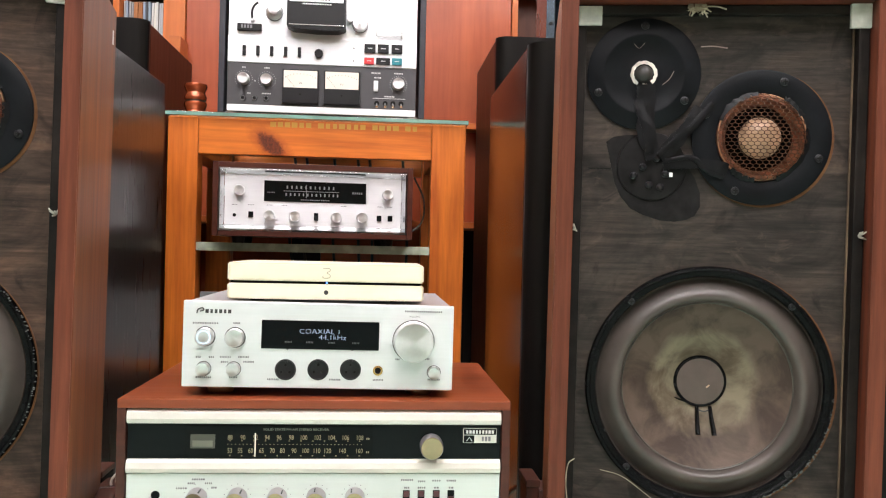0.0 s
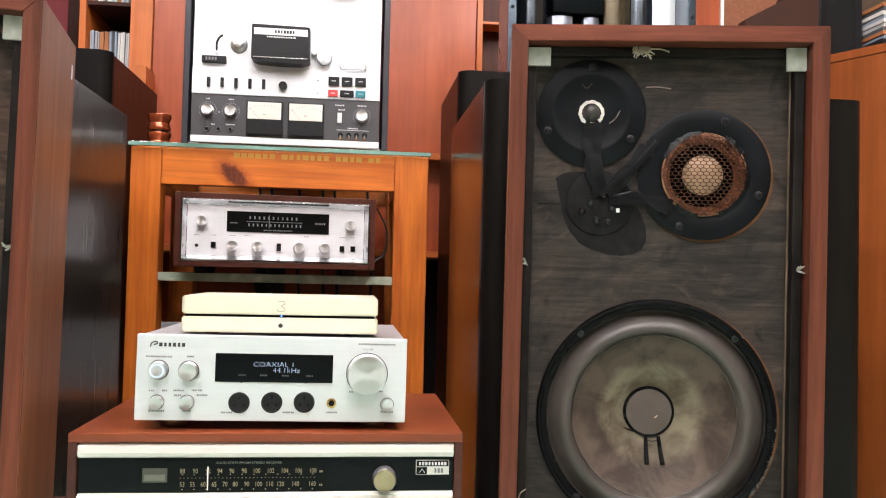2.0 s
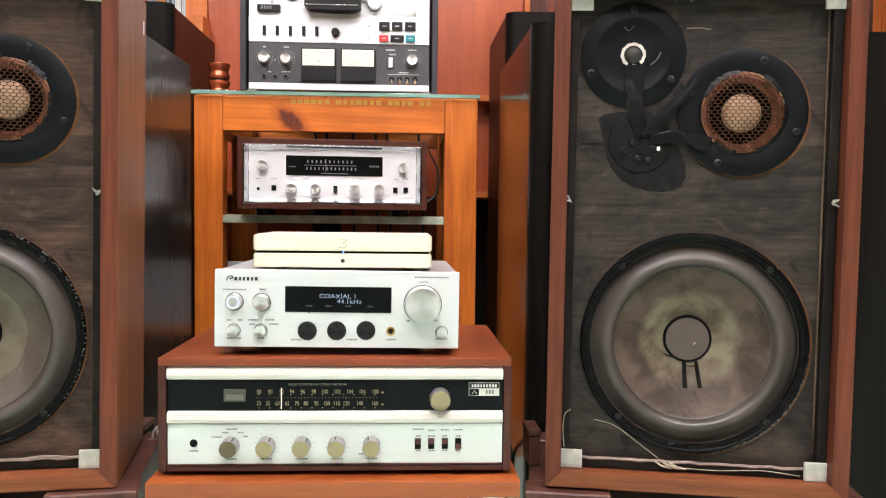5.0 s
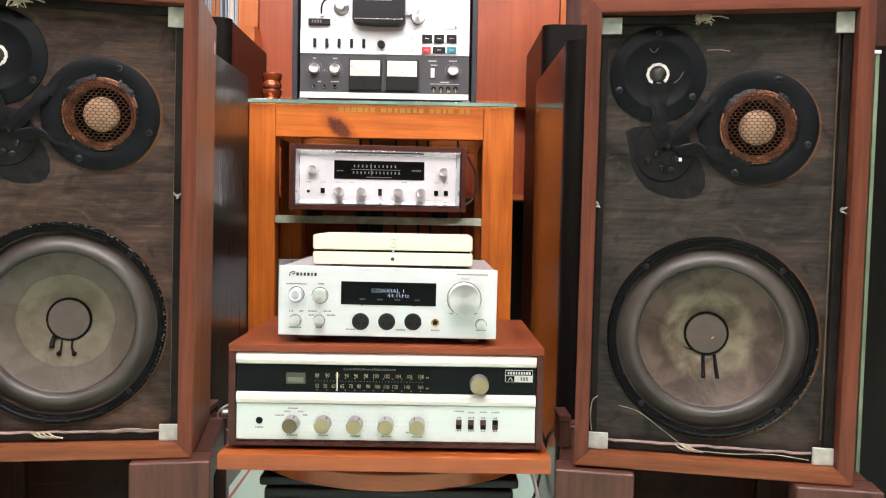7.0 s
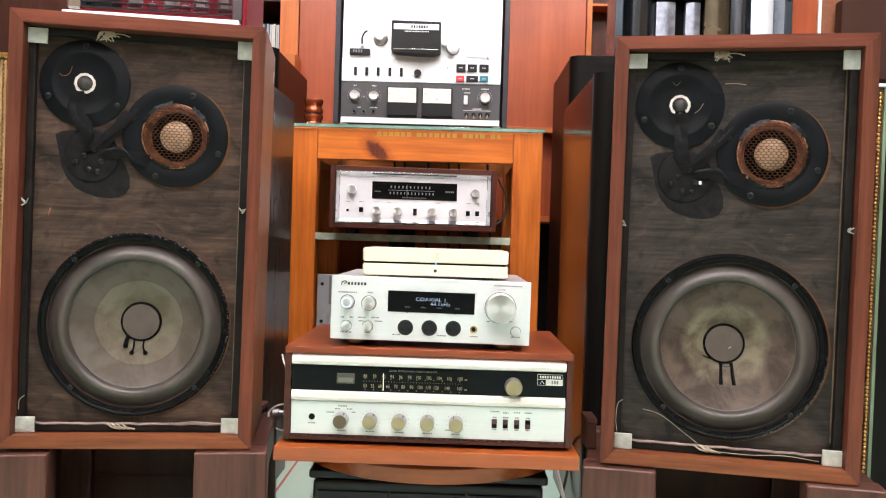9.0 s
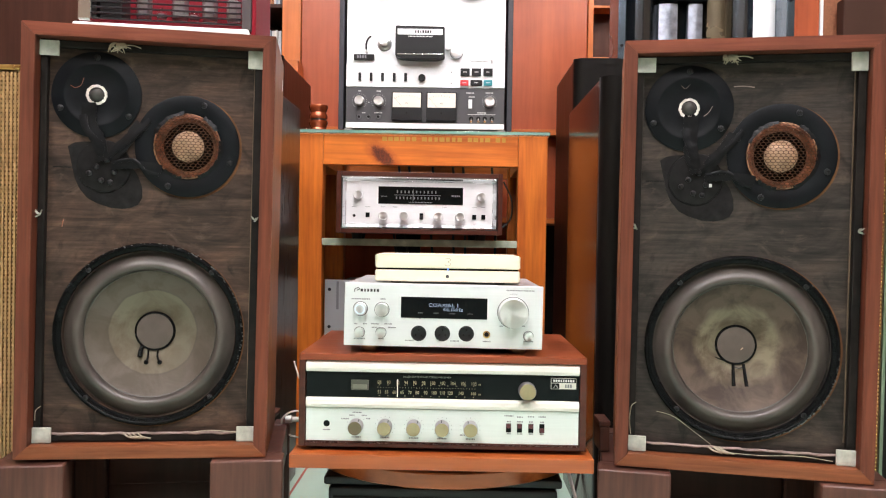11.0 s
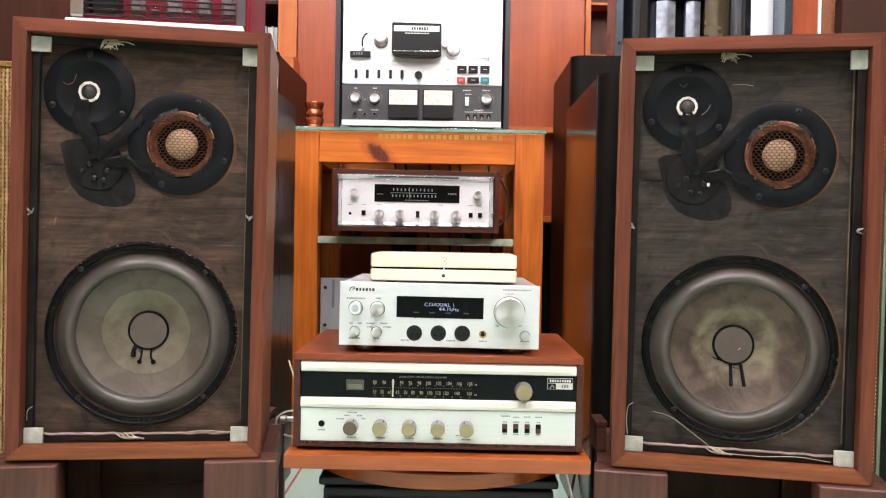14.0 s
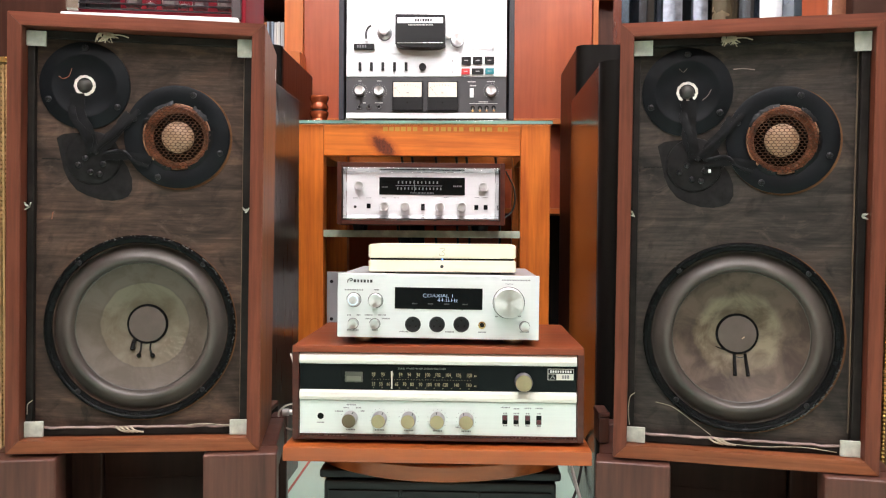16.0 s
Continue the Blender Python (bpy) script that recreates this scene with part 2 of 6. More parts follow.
RIMCOPPER = paint("rim_copper", (0.62, 0.36, 0.22), 0.35, metal=0.7, wear=0.6, scale=60)
DOME = paint("dome", (0.56, 0.35, 0.225), 0.34, wear=0.35, scale=60)
WHITE_RING = paint("white_ring", (0.72, 0.66, 0.6), 0.6, wear=0.25, scale=120)
PAD = paint("fastener_pad", (0.47, 0.475, 0.41), 0.75, wear=0.3, scale=60, bump=0.3)
GLUE = paint("glue", (0.42, 0.37, 0.27), 0.7, wear=0.3, scale=90, bump=0.4)
GLUE_GREY = paint("glue_line", (0.26, 0.19, 0.165), 0.6, wear=0.4, scale=30, bump=0.4)
STEEL = paint("screw_steel", (0.022, 0.022, 0.024), 0.4, metal=0.4, spec=0.3)
SILVER = brushed("silver_face", (0.76, 0.785, 0.785), 0.46, (0.03, 1, 1), 0.35)
SILVER_BODY = paint("silver_body", (0.42, 0.42, 0.43), 0.42, metal=0.4, wear=0.05)
KNOB = brushed("spun_knob", (0.80, 0.80, 0.80), 0.32, (1, 1, 1), 0.95, spun=True)
CHAMPAGNE = brushed("champagne", (0.50, 0.40, 0.25), 0.3, (1, 1, 1), 1.0, spun=True)
KNOB_SIDE = brushed("knob_side", (0.46, 0.43, 0.45), 0.34, (1, 0.05, 1), 0.8)
# mint tint is the floor's reflection put into the face colour
FLOOR_TINT_FACE = brushed("receiver_face_floor_tint", (0.72, 0.785, 0.745), 0.5, (0.03, 1, 1), 0.2)
CREAMSTRIP = brushed("receiver_strip", (0.78, 0.75, 0.68), 0.42, (0.03, 1, 1), 0.3)
TUNERFACE = brushed("tuner_face", (0.82, 0.81, 0.82), 0.44, (0.03, 1, 1), 0.25)
CHROME = paint("chrome", (0.78, 0.79, 0.80), 0.16, metal=1.0, wear=0.04, bump=0)
DECKFACE = brushed("deck_face", (0.90, 0.91, 0.93), 0.5, (0.03, 1, 1), 0.1)
DECKGREY = paint("deck_grey", (0.060, 0.058, 0.062), 0.45, wear=0.08)
DECKSIDE = paint("deck_side", (0.028, 0.030, 0.038), 0.4)
GLOSSBLACK = paint("gloss_black", (0.004, 0.0055, 0.006), 0.12, wear=0.1, bump=0, spec=0.13)
DIALGLASS = paint("dial_black", (0.0035, 0.0045, 0.0045), 0.12, wear=0.1, bump=0, spec=0.12)
CREAM = paint("cream_lacquer", (0.82, 0.76, 0.585), 0.3, wear=0.03, bump=0.02, coat=0.3)
# meter scales are brightened by a faint glow of their own
METERFACE = glowing("meter_face", (0.78, 0.71, 0.61), 0.03)
METERGREY = paint("meter_grey", (0.07, 0.072, 0.055), 0.3)
INK = paint("ink", (0.03, 0.03, 0.032), 0.5)
INKGREY = paint("ink_grey", (0.19, 0.19, 0.20), 0.5)
INKWHITE = paint("ink_white", (0.7, 0.7, 0.68), 0.5)
INKGOLD = paint("dial_print", (0.30, 0.25, 0.15), 0.5)
INKYELLOW = paint("yellow_print", (0.50, 0.27, 0.045), 0.4)
POINTER = glowing("pointer", (0.8, 0.75, 0.66), 0.12)
DISPLAYTEXT = glowing("display_text", (0.55, 0.66, 0.92), 0.28)
BLUE = glowing("blue_led", (0.08, 0.2, 1.0), 5.0)
PALEBLUE = glowing("pale_led", (0.62, 0.8, 0.95), 0.5)
RED = paint("red_button", (0.62, 0.045, 0.05), 0.35)
TEAL = paint("teal_button", (0.03, 0.24, 0.29), 0.35)
MAROON = paint("maroon_switch", (0.07, 0.016, 0.02), 0.3)
GOLD = paint("gold", (0.75, 0.48, 0.18), 0.25, metal=1.0)
COPPER = paint("copper_lacquer", (0.42, 0.085, 0.028), 0.2, metal=0.55, wear=0.1, coat=0.5)
AMPRED = paint("amp_red", (0.20, 0.010, 0.020), 0.6, wear=0.08, spec=0.12)
AMPGREY = paint("amp_grey", (0.07, 0.058, 0.062), 0.35)
WHITEBASE = paint("white_base", (0.82, 0.81, 0.80), 0.35, wear=0.03)
TUBEGLASS = glassy("tube_glass", (0.96, 0.96, 0.96))
GREENGLASS = glassy("green_glass", (0.62, 0.86, 0.78), 0.05)
SHELFGLASS = paint("shelf_edge", (0.50, 0.55, 0.42), 0.25, wear=0.3, scale=30)
MINTFLOOR = paint("mint_floor", (0.42, 0.575, 0.49), 0.32, wear=0.06, scale=3)
REDLINE = paint("red_line", (0.45, 0.10, 0.07), 0.5)
WALLFILL = paint("wall_fill", (0.24, 0.17, 0.12), 0.7, scale=2)
CEILPAINT = paint("ceiling_paint", (0.75, 0.75, 0.74), 0.8, scale=2)
LAMPWHITE = glowing("lamp_diffuser", (1.0, 0.94, 0.955), LAMP)
CANE = paint("cane", (0.33, 0.19, 0.075), 0.6, wear=0.2, scale=60, bump=0.4)
CLOTH = paint("brown_cloth", (0.26, 0.095, 0.045), 0.85, wear=0.2, scale=160, bump=0.6)
SHADOW_BROWN = paint("shadow_brown", (0.05, 0.021, 0.014), 0.6, wear=0.15, scale=6, spec=0.2)
DARKMETAL = paint("dark_polish", (0.17, 0.19, 0.22), 0.16, metal=1.0, wear=0.2, bump=0)
SHEEN_BLUE = paint("sheen_blue", (0.42, 0.46, 0.55), 0.3, metal=0.8, wear=0.5, scale=30, bump=0)
GLARE_WHITE = paint("glare_white", (0.95, 0.95, 0.97), 0.35, metal=0.3, wear=0.03, bump=0)
BRONZE = paint("bronze_dark", (0.12, 0.095, 0.06), 0.25, metal=0.7, wear=0.2)
PLATE = paint("blue_grey_plate", (0.10, 0.13, 0.16), 0.25, metal=0.8)
CABLE = paint("cable", (0.62, 0.58, 0.52), 0.5)
CABLEDARK = paint("dark_cable", (0.02, 0.018, 0.016), 0.5)


# ---- mesh helpers ----
def part(name, bm, material, parent=None, label=""):
    me = bpy.data.meshes.new(name)
    bm.to_mesh(me)
    bm.free()
    me.materials.append(material)
    ob = new(name, me)
    if parent is not None:
        ob.parent = parent
    return tagged(ob, label)


def thing(name, place, label, category, group="", kind="", rz=0.0, ry=0.0, rx=0.0, size=1.0):
    ob = new(name)
    ob.empty_display_size = 0.05
    x, y, z = place
    ob.matrix_basis = pose(x, y, z + (RISE * y if y > 0.2 else 0), rx, ry, rz) @ Matrix.Scale(size, 4)
    return tagged(ob, label, category, group, kind)


def merge(bm, other):
    me = bpy.data.meshes.new("tmp")
    other.to_mesh(me)
    other.free()
    bm.from_mesh(me)
    bpy.data.meshes.remove(me)
    return bm


def smooth(bm, sharp=0.6):
    for f in bm.faces:
        f.smooth = True
    for e in bm.edges:
        e.smooth = len(e.link_faces) == 2 and e.calc_face_angle(0) < sharp
    return bm


def boxed(lo, hi, bevel=0.001, seg=2, bm=None):
    b = bmesh.new()
    bmesh.ops.create_cube(b, size=1)
    for v in b.verts:
        v.co = Vector([(l + h) / 2 + c * (h - l) for l, h, c in zip(lo, hi, v.co)])
    if bevel:
        bmesh.ops.bevel(b, geom=b.edges[:], offset=min(bevel, 0.45 * min(h - l for l, h in zip(lo, hi))), segments=seg, affect="EDGES", profile=0.6)
    return b if bm is None else merge(bm, b)


def lathe(profile, centre=(0, 0, 0), n=40, axis="y", bm=None, closed=False):
    """Turned shape: profile of (radius, distance along the axis)."""
    b = bmesh.new()
    rings = []
    for r, d in profile:
        if r < 1e-6:
            rings.append([b.verts.new((0, d, 0))])
        else:
            rings.append([b.verts.new((r * math.cos(2 * math.pi * k / n), d, r * math.sin(2 * math.pi * k / n))) for k in range(n)])
    for p, q in zip(rings, rings[1:]):
        for k in range(n):
            j = (k + 1) % n
            if len(p) == 1 and len(q) > 1:
                b.faces.new((p[0], q[k], q[j]))
            elif len(q) == 1 and len(p) > 1:
                b.faces.new((p[k], q[0], p[j]))
            elif len(p) > 1:
                b.faces.new((p[k], q[k], q[j], p[j]))
    bmesh.ops.recalc_face_normals(b, faces=b.faces[:])
    m = Matrix.Translation(centre)
    if axis == "z":
        m = m @ Matrix.Rotation(radians(90), 4, "X")
    elif axis == "x":
        m = m @ Matrix.Rotation(radians(-90), 4, "Z")
    bmesh.ops.transform(b, matrix=m, verts=b.verts[:])
    smooth(b)
    return b if bm is None else merge(bm, b)


def prism(outline, y0, y1, bevel=0.0, bm=None):
    """An outline of (x, z) drawn out from y0 to y1."""
    b = bmesh.new()
    f = b.faces.new([b.verts.new((x, y0, z)) for x, z in outline])
    r = bmesh.ops.extrude_face_region(b, geom=[f])
    bmesh.ops.translate(b, vec=(0, y1 - y0, 0), verts=[v for v in r["geom"] if isinstance(v, bmesh.types.BMVert)])
    bmesh.ops.recalc_face_normals(b, faces=b.faces[:])
    if bevel:
        bmesh.ops.bevel(b, geom=b.edges[:], offset=bevel, segments=2, affect="EDGES")
    return b if bm is None else merge(bm, b)


def column(outline, z0, z1, bm=None):
    """An outline of (x, y) drawn up from z0 to z1."""
    b = bmesh.new()
    f = b.faces.new([b.verts.new((x, y, z0)) for x, y in outline])
    r = bmesh.ops.extrude_face_region(b, geom=[f])
    bmesh.ops.translate(b, vec=(0, 0, z1 - z0), verts=[v for v in r["geom"] if isinstance(v, bmesh.types.BMVert)])
    bmesh.ops.recalc_face_normals(b, faces=b.faces[:])
    return b if bm is None else merge(bm, b)


def tube(points, r, n=6, bm=None, taper=1.0):
    b = bmesh.new()
    pts = [Vector(p) for p in points]
    rings = []
    for i, p in enumerate(pts):
        d = (pts[min(i + 1, len(pts) - 1)] - pts[max(i - 1, 0)]).normalized()
        u = d.orthogonal().normalized() if not rings else (last - d * last.dot(d)).normalized()
        last = u
        w = d.cross(u)
        s = r * (1 + (taper - 1) * i / max(1, len(pts) - 1))
        rings.append([b.verts.new(p + s * (math.cos(2 * math.pi * k / n) * u + math.sin(2 * math.pi * k / n) * w)) for k in range(n)])
    for p, q in zip(rings, rings[1:]):
        for k in range(n):
            b.faces.new((p[k], p[(k + 1) % n], q[(k + 1) % n], q[k]))
    b.faces.new(rings[0][::-1])
    b.faces.new(rings[-1])
    bmesh.ops.recalc_face_normals(b, faces=b.faces[:])
    smooth(b, 1.0)
    return b if bm is None else merge(bm, b)


def arc(points, steps=6):
    """A smooth line through a few points."""
    p = [Vector(q) for q in points]
    p = [2 * p[0] - p[1]] + p + [2 * p[-1] - p[-2]]
    out = []
    for a, b, c, d in zip(p, p[1:], p[2:], p[3:]):
        for k in range(steps):
            s = k / steps
            out.append(0.5 * (2 * b + (c - a) * s + (2 * a - 5 * b + 4 * c - d) * s * s + (3 * b - a - 3 * c + d) * s ** 3))
    return out + [p[-2]]


def plate_with_holes(w, h, y0, y1, holes, rim=(0, 0)):
    """A board w by h with round holes (x, z, r)."""
    b = bmesh.new()
    def loop(pts):
        vs = [b.verts.new(p) for p in pts]
        for i in range(len(vs)):
            b.edges.new((vs[i], vs[(i + 1) % len(vs)]))
    x0, z0 = rim
    loop([(x0, y0, z0), (w - x0, y0, z0), (w - x0, y0, h - z0), (x0, y0, h - z0)])
    for x, z, r in holes:
        loop([(x + r * math.cos(a), y0, z + r * math.sin(a)) for a in np.linspace(0, 2 * math.pi, 56, endpoint=False)])
    bmesh.ops.triangle_fill(b, use_beauty=True, use_dissolve=False, edges=b.edges[:])
    r = bmesh.ops.extrude_face_region(b, geom=b.faces[:])
    bmesh.ops.translate(b, vec=(0, y1 - y0, 0), verts=[v for v in r["geom"] if isinstance(v, bmesh.types.BMVert)])
    bmesh.ops.recalc_face_normals(b, faces=b.faces[:])
    return b


def lettering(text, x, y, z, height, bm=None, wide=1.0, align="CENTER", thin=0.0):
    """Upright words that face -y, centred on (x, z)."""
    cu = bpy.data.curves.new("words", "FONT")
    cu.body, cu.align_x, cu.align_y, cu.size = text, align, "CENTER", height / 0.72
    cu.resolution_u = 2
    cu.offset = -thin
    tmp = bpy.data.objects.new("words", cu)
    me = bpy.data.meshes.new_from_object(tmp)
    b = bmesh.new()
    b.from_mesh(me)
    bpy.data.objects.remove(tmp)
    bpy.data.meshes.remove(me)
    bpy.data.curves.remove(cu)
    bmesh.ops.transform(b, matrix=Matrix.Translation((x, y, z)) @ Matrix.Rotation(radians(90), 4, "X") @ Matrix.Diagonal((wide, 1, 1, 1)), verts=b.verts[:])
    return b if bm is None else merge(bm, b)


def bars(x, y, z, width, height, count, bm=None, seed=1, fill=1.0):
    """Unreadable print: a row of small upright bars."""
    rnd = random.Random(seed)
    b = bmesh.new() if bm is None else bm
    step = width / count
    for k in range(count):
        w = step * rnd.uniform(0.5, 0.8) * fill
        cx = x - width / 2 + step * (k + 0.5)
        boxed((cx - w / 2, y - 0.0002, z - height / 2), (cx + w / 2, y + 0.0001, z + height / 2), 0, bm=b)
    return b


def knob_profile(r, depth, base=None, dish=0.0):
    """A turned knob whose face stands depth before its panel (towards -y)."""
    base = base or r * 1.02
    return [(base, 0), (base, -0.12 * depth), (r, -0.16 * depth), (r, -0.9 * depth), (r * 0.93, -depth), (r * 0.6, -depth + dish), (0, -depth + dish)]


def screw(name, x, y, z, r, parent, mat):
    bm = lathe([(r, 0), (r * 0.95, -r * 0.35), (r * 0.5, -r * 0.55), (0, -r * 0.6)], (x, y, z), 14)
    ob = part(name, bm, mat, parent)
    cross = boxed((x - r * 0.62, y - r * 0.72, z - r * 0.12), (x + r * 0.62, y - r * 0.5, z + r * 0.12), 0)
    boxed((x - r * 0.12, y - r * 0.72, z - r * 0.62), (x + r * 0.12, y - r * 0.5, z + r * 0.62), 0, bm=cross)
    part("screw_slot", cross, SHADOWBOX, ob)
    return ob



# ---- the room ----
def slab(name, lo, hi, mat, label, category, bevel=0.0):
    c = [(a + b) / 2 for a, b in zip(lo, hi)]
    ob = part(name, boxed([a - m for a, m in zip(lo, c)], [b - m for b, m in zip(hi, c)], bevel), mat)
    ob.location = c
    return tagged(ob, label, category, kind="structure")


slab("floor", (-2.6, -3.6, FLOOR - 0.1), (2.8, 2.2, FLOOR), MINTFLOOR, "pale mint green smooth hard floor", "floor")
slab("ceiling", (-2.6, -3.6, 2.75), (2.8, 2.2, 2.85), CEILPAINT, "plain white ceiling with light panels", "ceiling")
# unseen walls, added to close the room; brown keeps fill light low and warm
slab("wall_west", (-2.7, -3.6, FLOOR), (-2.6, 2.2, 2.75), WALLFILL, "unseen brown side wall, added to tone the fill light", "wall")
slab("wall_east", (2.8, -3.6, FLOOR), (2.9, 2.2, 2.75), WALLFILL, "unseen brown side wall, added to tone the fill light", "wall")
slab("wall_south", (-2.7, -3.7, FLOOR), (2.9, -3.6, 2.75), WALLFILL, "unseen brown south wall, added to tone the fill light", "wall")
slab("wall_north", (-2.7, 2.2, FLOOR), (2.9, 2.3, 2.75), WALLFILL, "unseen brown wall added behind the shelving to close the room", "wall")
slab("floor_line", (-0.336, 0.12, FLOOR), (-0.331, 1.3, FLOOR + 0.0015), REDLINE, "thin red line across the mint floor", "floor marking")


def ceiling_light(x, y, w, d):
    ob = thing("ceiling_light", (x, y, 2.75), "bright white flat ceiling light panel", "ceiling light", "ceiling lights")
    rim = boxed((-w / 2, -d / 2, -0.03), (w / 2, d / 2, 0), 0.002)
    part("housing", rim, CEILPAINT, ob)
    part("diffuser", boxed((-w / 2 + 0.02, -d / 2 + 0.02, -0.034), (w / 2 - 0.02, d / 2 - 0.02, -0.0305), 0), LAMPWHITE, ob, "glowing white diffuser")


for lx in (-1.0, 0.05, 1.1):
    for ly in (-2.2, -1.15, -0.05):
        ceiling_light(lx, ly, 0.3, 0.9)


# ---- shelving behind everything ----
def wall_unit():
    ob = thing("wall_unit", (0, 1.5, FLOOR), "tall reddish-brown wooden wall shelving with orange edges", "shelving")
    f = -FLOOR
    part("back_panel", boxed((-0.514, 0, 0.945 + f), (0.445, 0.03, 2.2), 0.001), PANEL, ob)
    part("stile", boxed((-0.578, -0.012, 0.945 + f), (-0.516, 0.25, 2.2), 0.001), ORANGE, ob)
    part("stile", boxed((0.447, -0.012, 0.945 + f), (0.464, 0.25, 2.2), 0.001), ORANGE, ob)
    part("shelf_board", boxed((-0.95, -0.03, 0.925 + f), (0.95, 0.25, 0.943 + f), 0.001), ORANGE_H, ob)
    part("lower_panel", boxed((-0.95, 0.03, 0.65 + f), (0.95, 0.05, 0.923 + f), 0), PANEL, ob)
    part("shelf_board", boxed((-0.95, -0.02, 0.63 + f), (0.95, 0.25, 0.648 + f), 0.001), ORANGE_H, ob)
    # outer ends of the back board are black: recess shade put into colour
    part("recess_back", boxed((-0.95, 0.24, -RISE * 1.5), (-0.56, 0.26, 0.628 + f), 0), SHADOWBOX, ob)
    part("recess_back", boxed((-0.558, 0.24, -RISE * 1.5), (0.30, 0.26, 0.628 + f), 0), PANEL, ob, "reddish-brown back board")
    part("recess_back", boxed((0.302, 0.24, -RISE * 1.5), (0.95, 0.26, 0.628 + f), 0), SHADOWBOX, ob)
    part("upper_back", boxed((-1.2, 0.26, 0.945 + f), (-0.580, 0.28, 2.2), 0), DARKWOOD, ob)
    part("upper_back", boxed((0.466, 0.075, 0.945 + f), (1.6, 0.28, 2.2), 0), BROWNBACK, ob, "dull brown back board")
    part("stile", boxed((-0.722, -0.008, 0.945 + f), (-0.704, 0.255, 2.2), 0.001), ORANGE, ob)
    for z in (1.147, 1.351, 1.555):
        part("shelf_board", boxed((-0.7035, 0.0, z - 0.006 + f), (-0.5785, 0.255, z + 0.006 + f), 0.001), DARKWOOD, ob, "dark shelf board")
    for z in (1.187, 1.36, 1.53):
        part("shelf_board", boxed((0.466, 0.0, z - 0.004 + f), (0.80, 0.0745, z + 0.004 + f), 0.001), ORANGE_H, ob)
    part("ledge", boxed((-0.54, -0.09, 1.085 + f), (-0.508, -0.001, 1.15 + f), 0.001), ORANGE_H, ob)
    return ob


wall_unit()
rnd = random.Random(4)


def disc_case(x, y, z, w, h, tone):
    ob = part("disc_case", boxed((-w / 2, 0, 0), (w / 2, 0.12, h), 0.0006, 1), tone)
    ob.location = (x, y, z)
    ob.rotation_euler = (0, radians(rnd.uniform(-1.2, 1.2)), 0)
    tagged(ob, "narrow plastic disc case standing on the shelf", "disc case", "disc cases on the shelf")


TONES = [paint("case_tone", c, 0.25, wear=0.05, bump=0) for c in ((0.62, 0.62, 0.6), (0.5, 0.52, 0.55), (0.7, 0.68, 0.62), (0.3, 0.37, 0.45), (0.42, 0.17, 0.07), (0.09, 0.09, 0.10), (0.56, 0.58, 0.6), (0.36, 0.36, 0.37))]
for z in (1.153, 1.357):
    x = -0.582
    while x > -0.688:
        w = rnd.choice((0.0044, 0.0055, 0.0062, 0.0072))
        x -= w + 0.0012
        disc_case(x, 1.515, z + 0.0015 + RISE * 1.5, w, 0.118 + rnd.uniform(-0.003, 0.002), rnd.choice(TONES))


# ---- towers ----
def tower(place, w, d, h, label, mats, curve=0.05, lean_side=-1):
    """Tall loudspeaker seen from its glossy side; front corners rounded."""
    ob = thing("tower_speaker", place, label, "tower speaker", "tall dark loudspeakers behind")
    front, side = mats
    s = lean_side
    h += RISE * d / 2
    low = -RISE * place[1]
    t = 0.018
    part("side_panel", boxed((0 if s < 0 else w - t, 0.03, low), (t if s < 0 else w, d, h), 0.002), side, ob, "glossy dark brown side")
    part("side_panel", boxed((w - t if s < 0 else 0, 0.03, low), (w if s < 0 else t, d, h), 0.002), side, ob)
    out = []
    for a in np.linspace(math.pi, 1.5 * math.pi, 7):
        out.append((curve + curve * math.cos(a), curve + curve * math.sin(a)))
    for a in np.linspace(1.5 * math.pi, 2 * math.pi, 7):
        out.append((w - curve + curve * math.cos(a), curve + curve * math.sin(a)))
    out += [(w - t - 0.001, 0.05), (w - t - 0.001, d - 0.02), (t + 0.001, d - 0.02), (t + 0.001, 0.05)]
    o2 = [(x, y) for x, y in out if y < 0.029] + [(w - 0.0005, 0.029), (0.0005, 0.029)]
    part("front", smooth(column(o2, low, h + 0.004)), front, ob, "rounded black front")
    part("top", boxed((t + 0.001, 0.03, h - 0.03), (w - t - 0.001, d - 0.002, h - 0.002), 0.001), front, ob)
    part("back", boxed((t + 0.001, d - 0.02, 0.01), (w - t - 0.001, d - 0.003, h - 0.032), 0), front, ob)
    return ob


tower((0.276, 0.255, FLOOR), 0.28, 0.42, 0.893 - FLOOR, "tall dark glossy loudspeaker with rounded black front", (TOWER_SATIN, TOWER_SIDE), 0.028)
tower((-0.64, 0.255, FLOOR), 0.29, 0.415, 0.893 - FLOOR, "tall glossy black loudspeaker beside the pine rack", (TOWER_BLACK, TOWER_BLACK), 0.028, 1)
tower((0.312, 0.855, FLOOR), 0.60, 0.36, 1.047 - FLOOR, "wide dark brown loudspeaker carrying a polished metal horn", (TOWER_SATIN, TOWER_DULL), 0.028)
tower((-0.80, 0.80, FLOOR), 0.375, 0.40, 1.037 - FLOOR, "wide dark brown loudspeaker behind the black one", (TOWER_SATIN, TOWER_DULL), 0.028, 1)
tower((0.745, 0.40, FLOOR), 0.236, 0.30, 0.921 - FLOOR, "slim satin black tower loudspeaker", (TOWER_SATIN, TOWER_SATIN), 0.028)


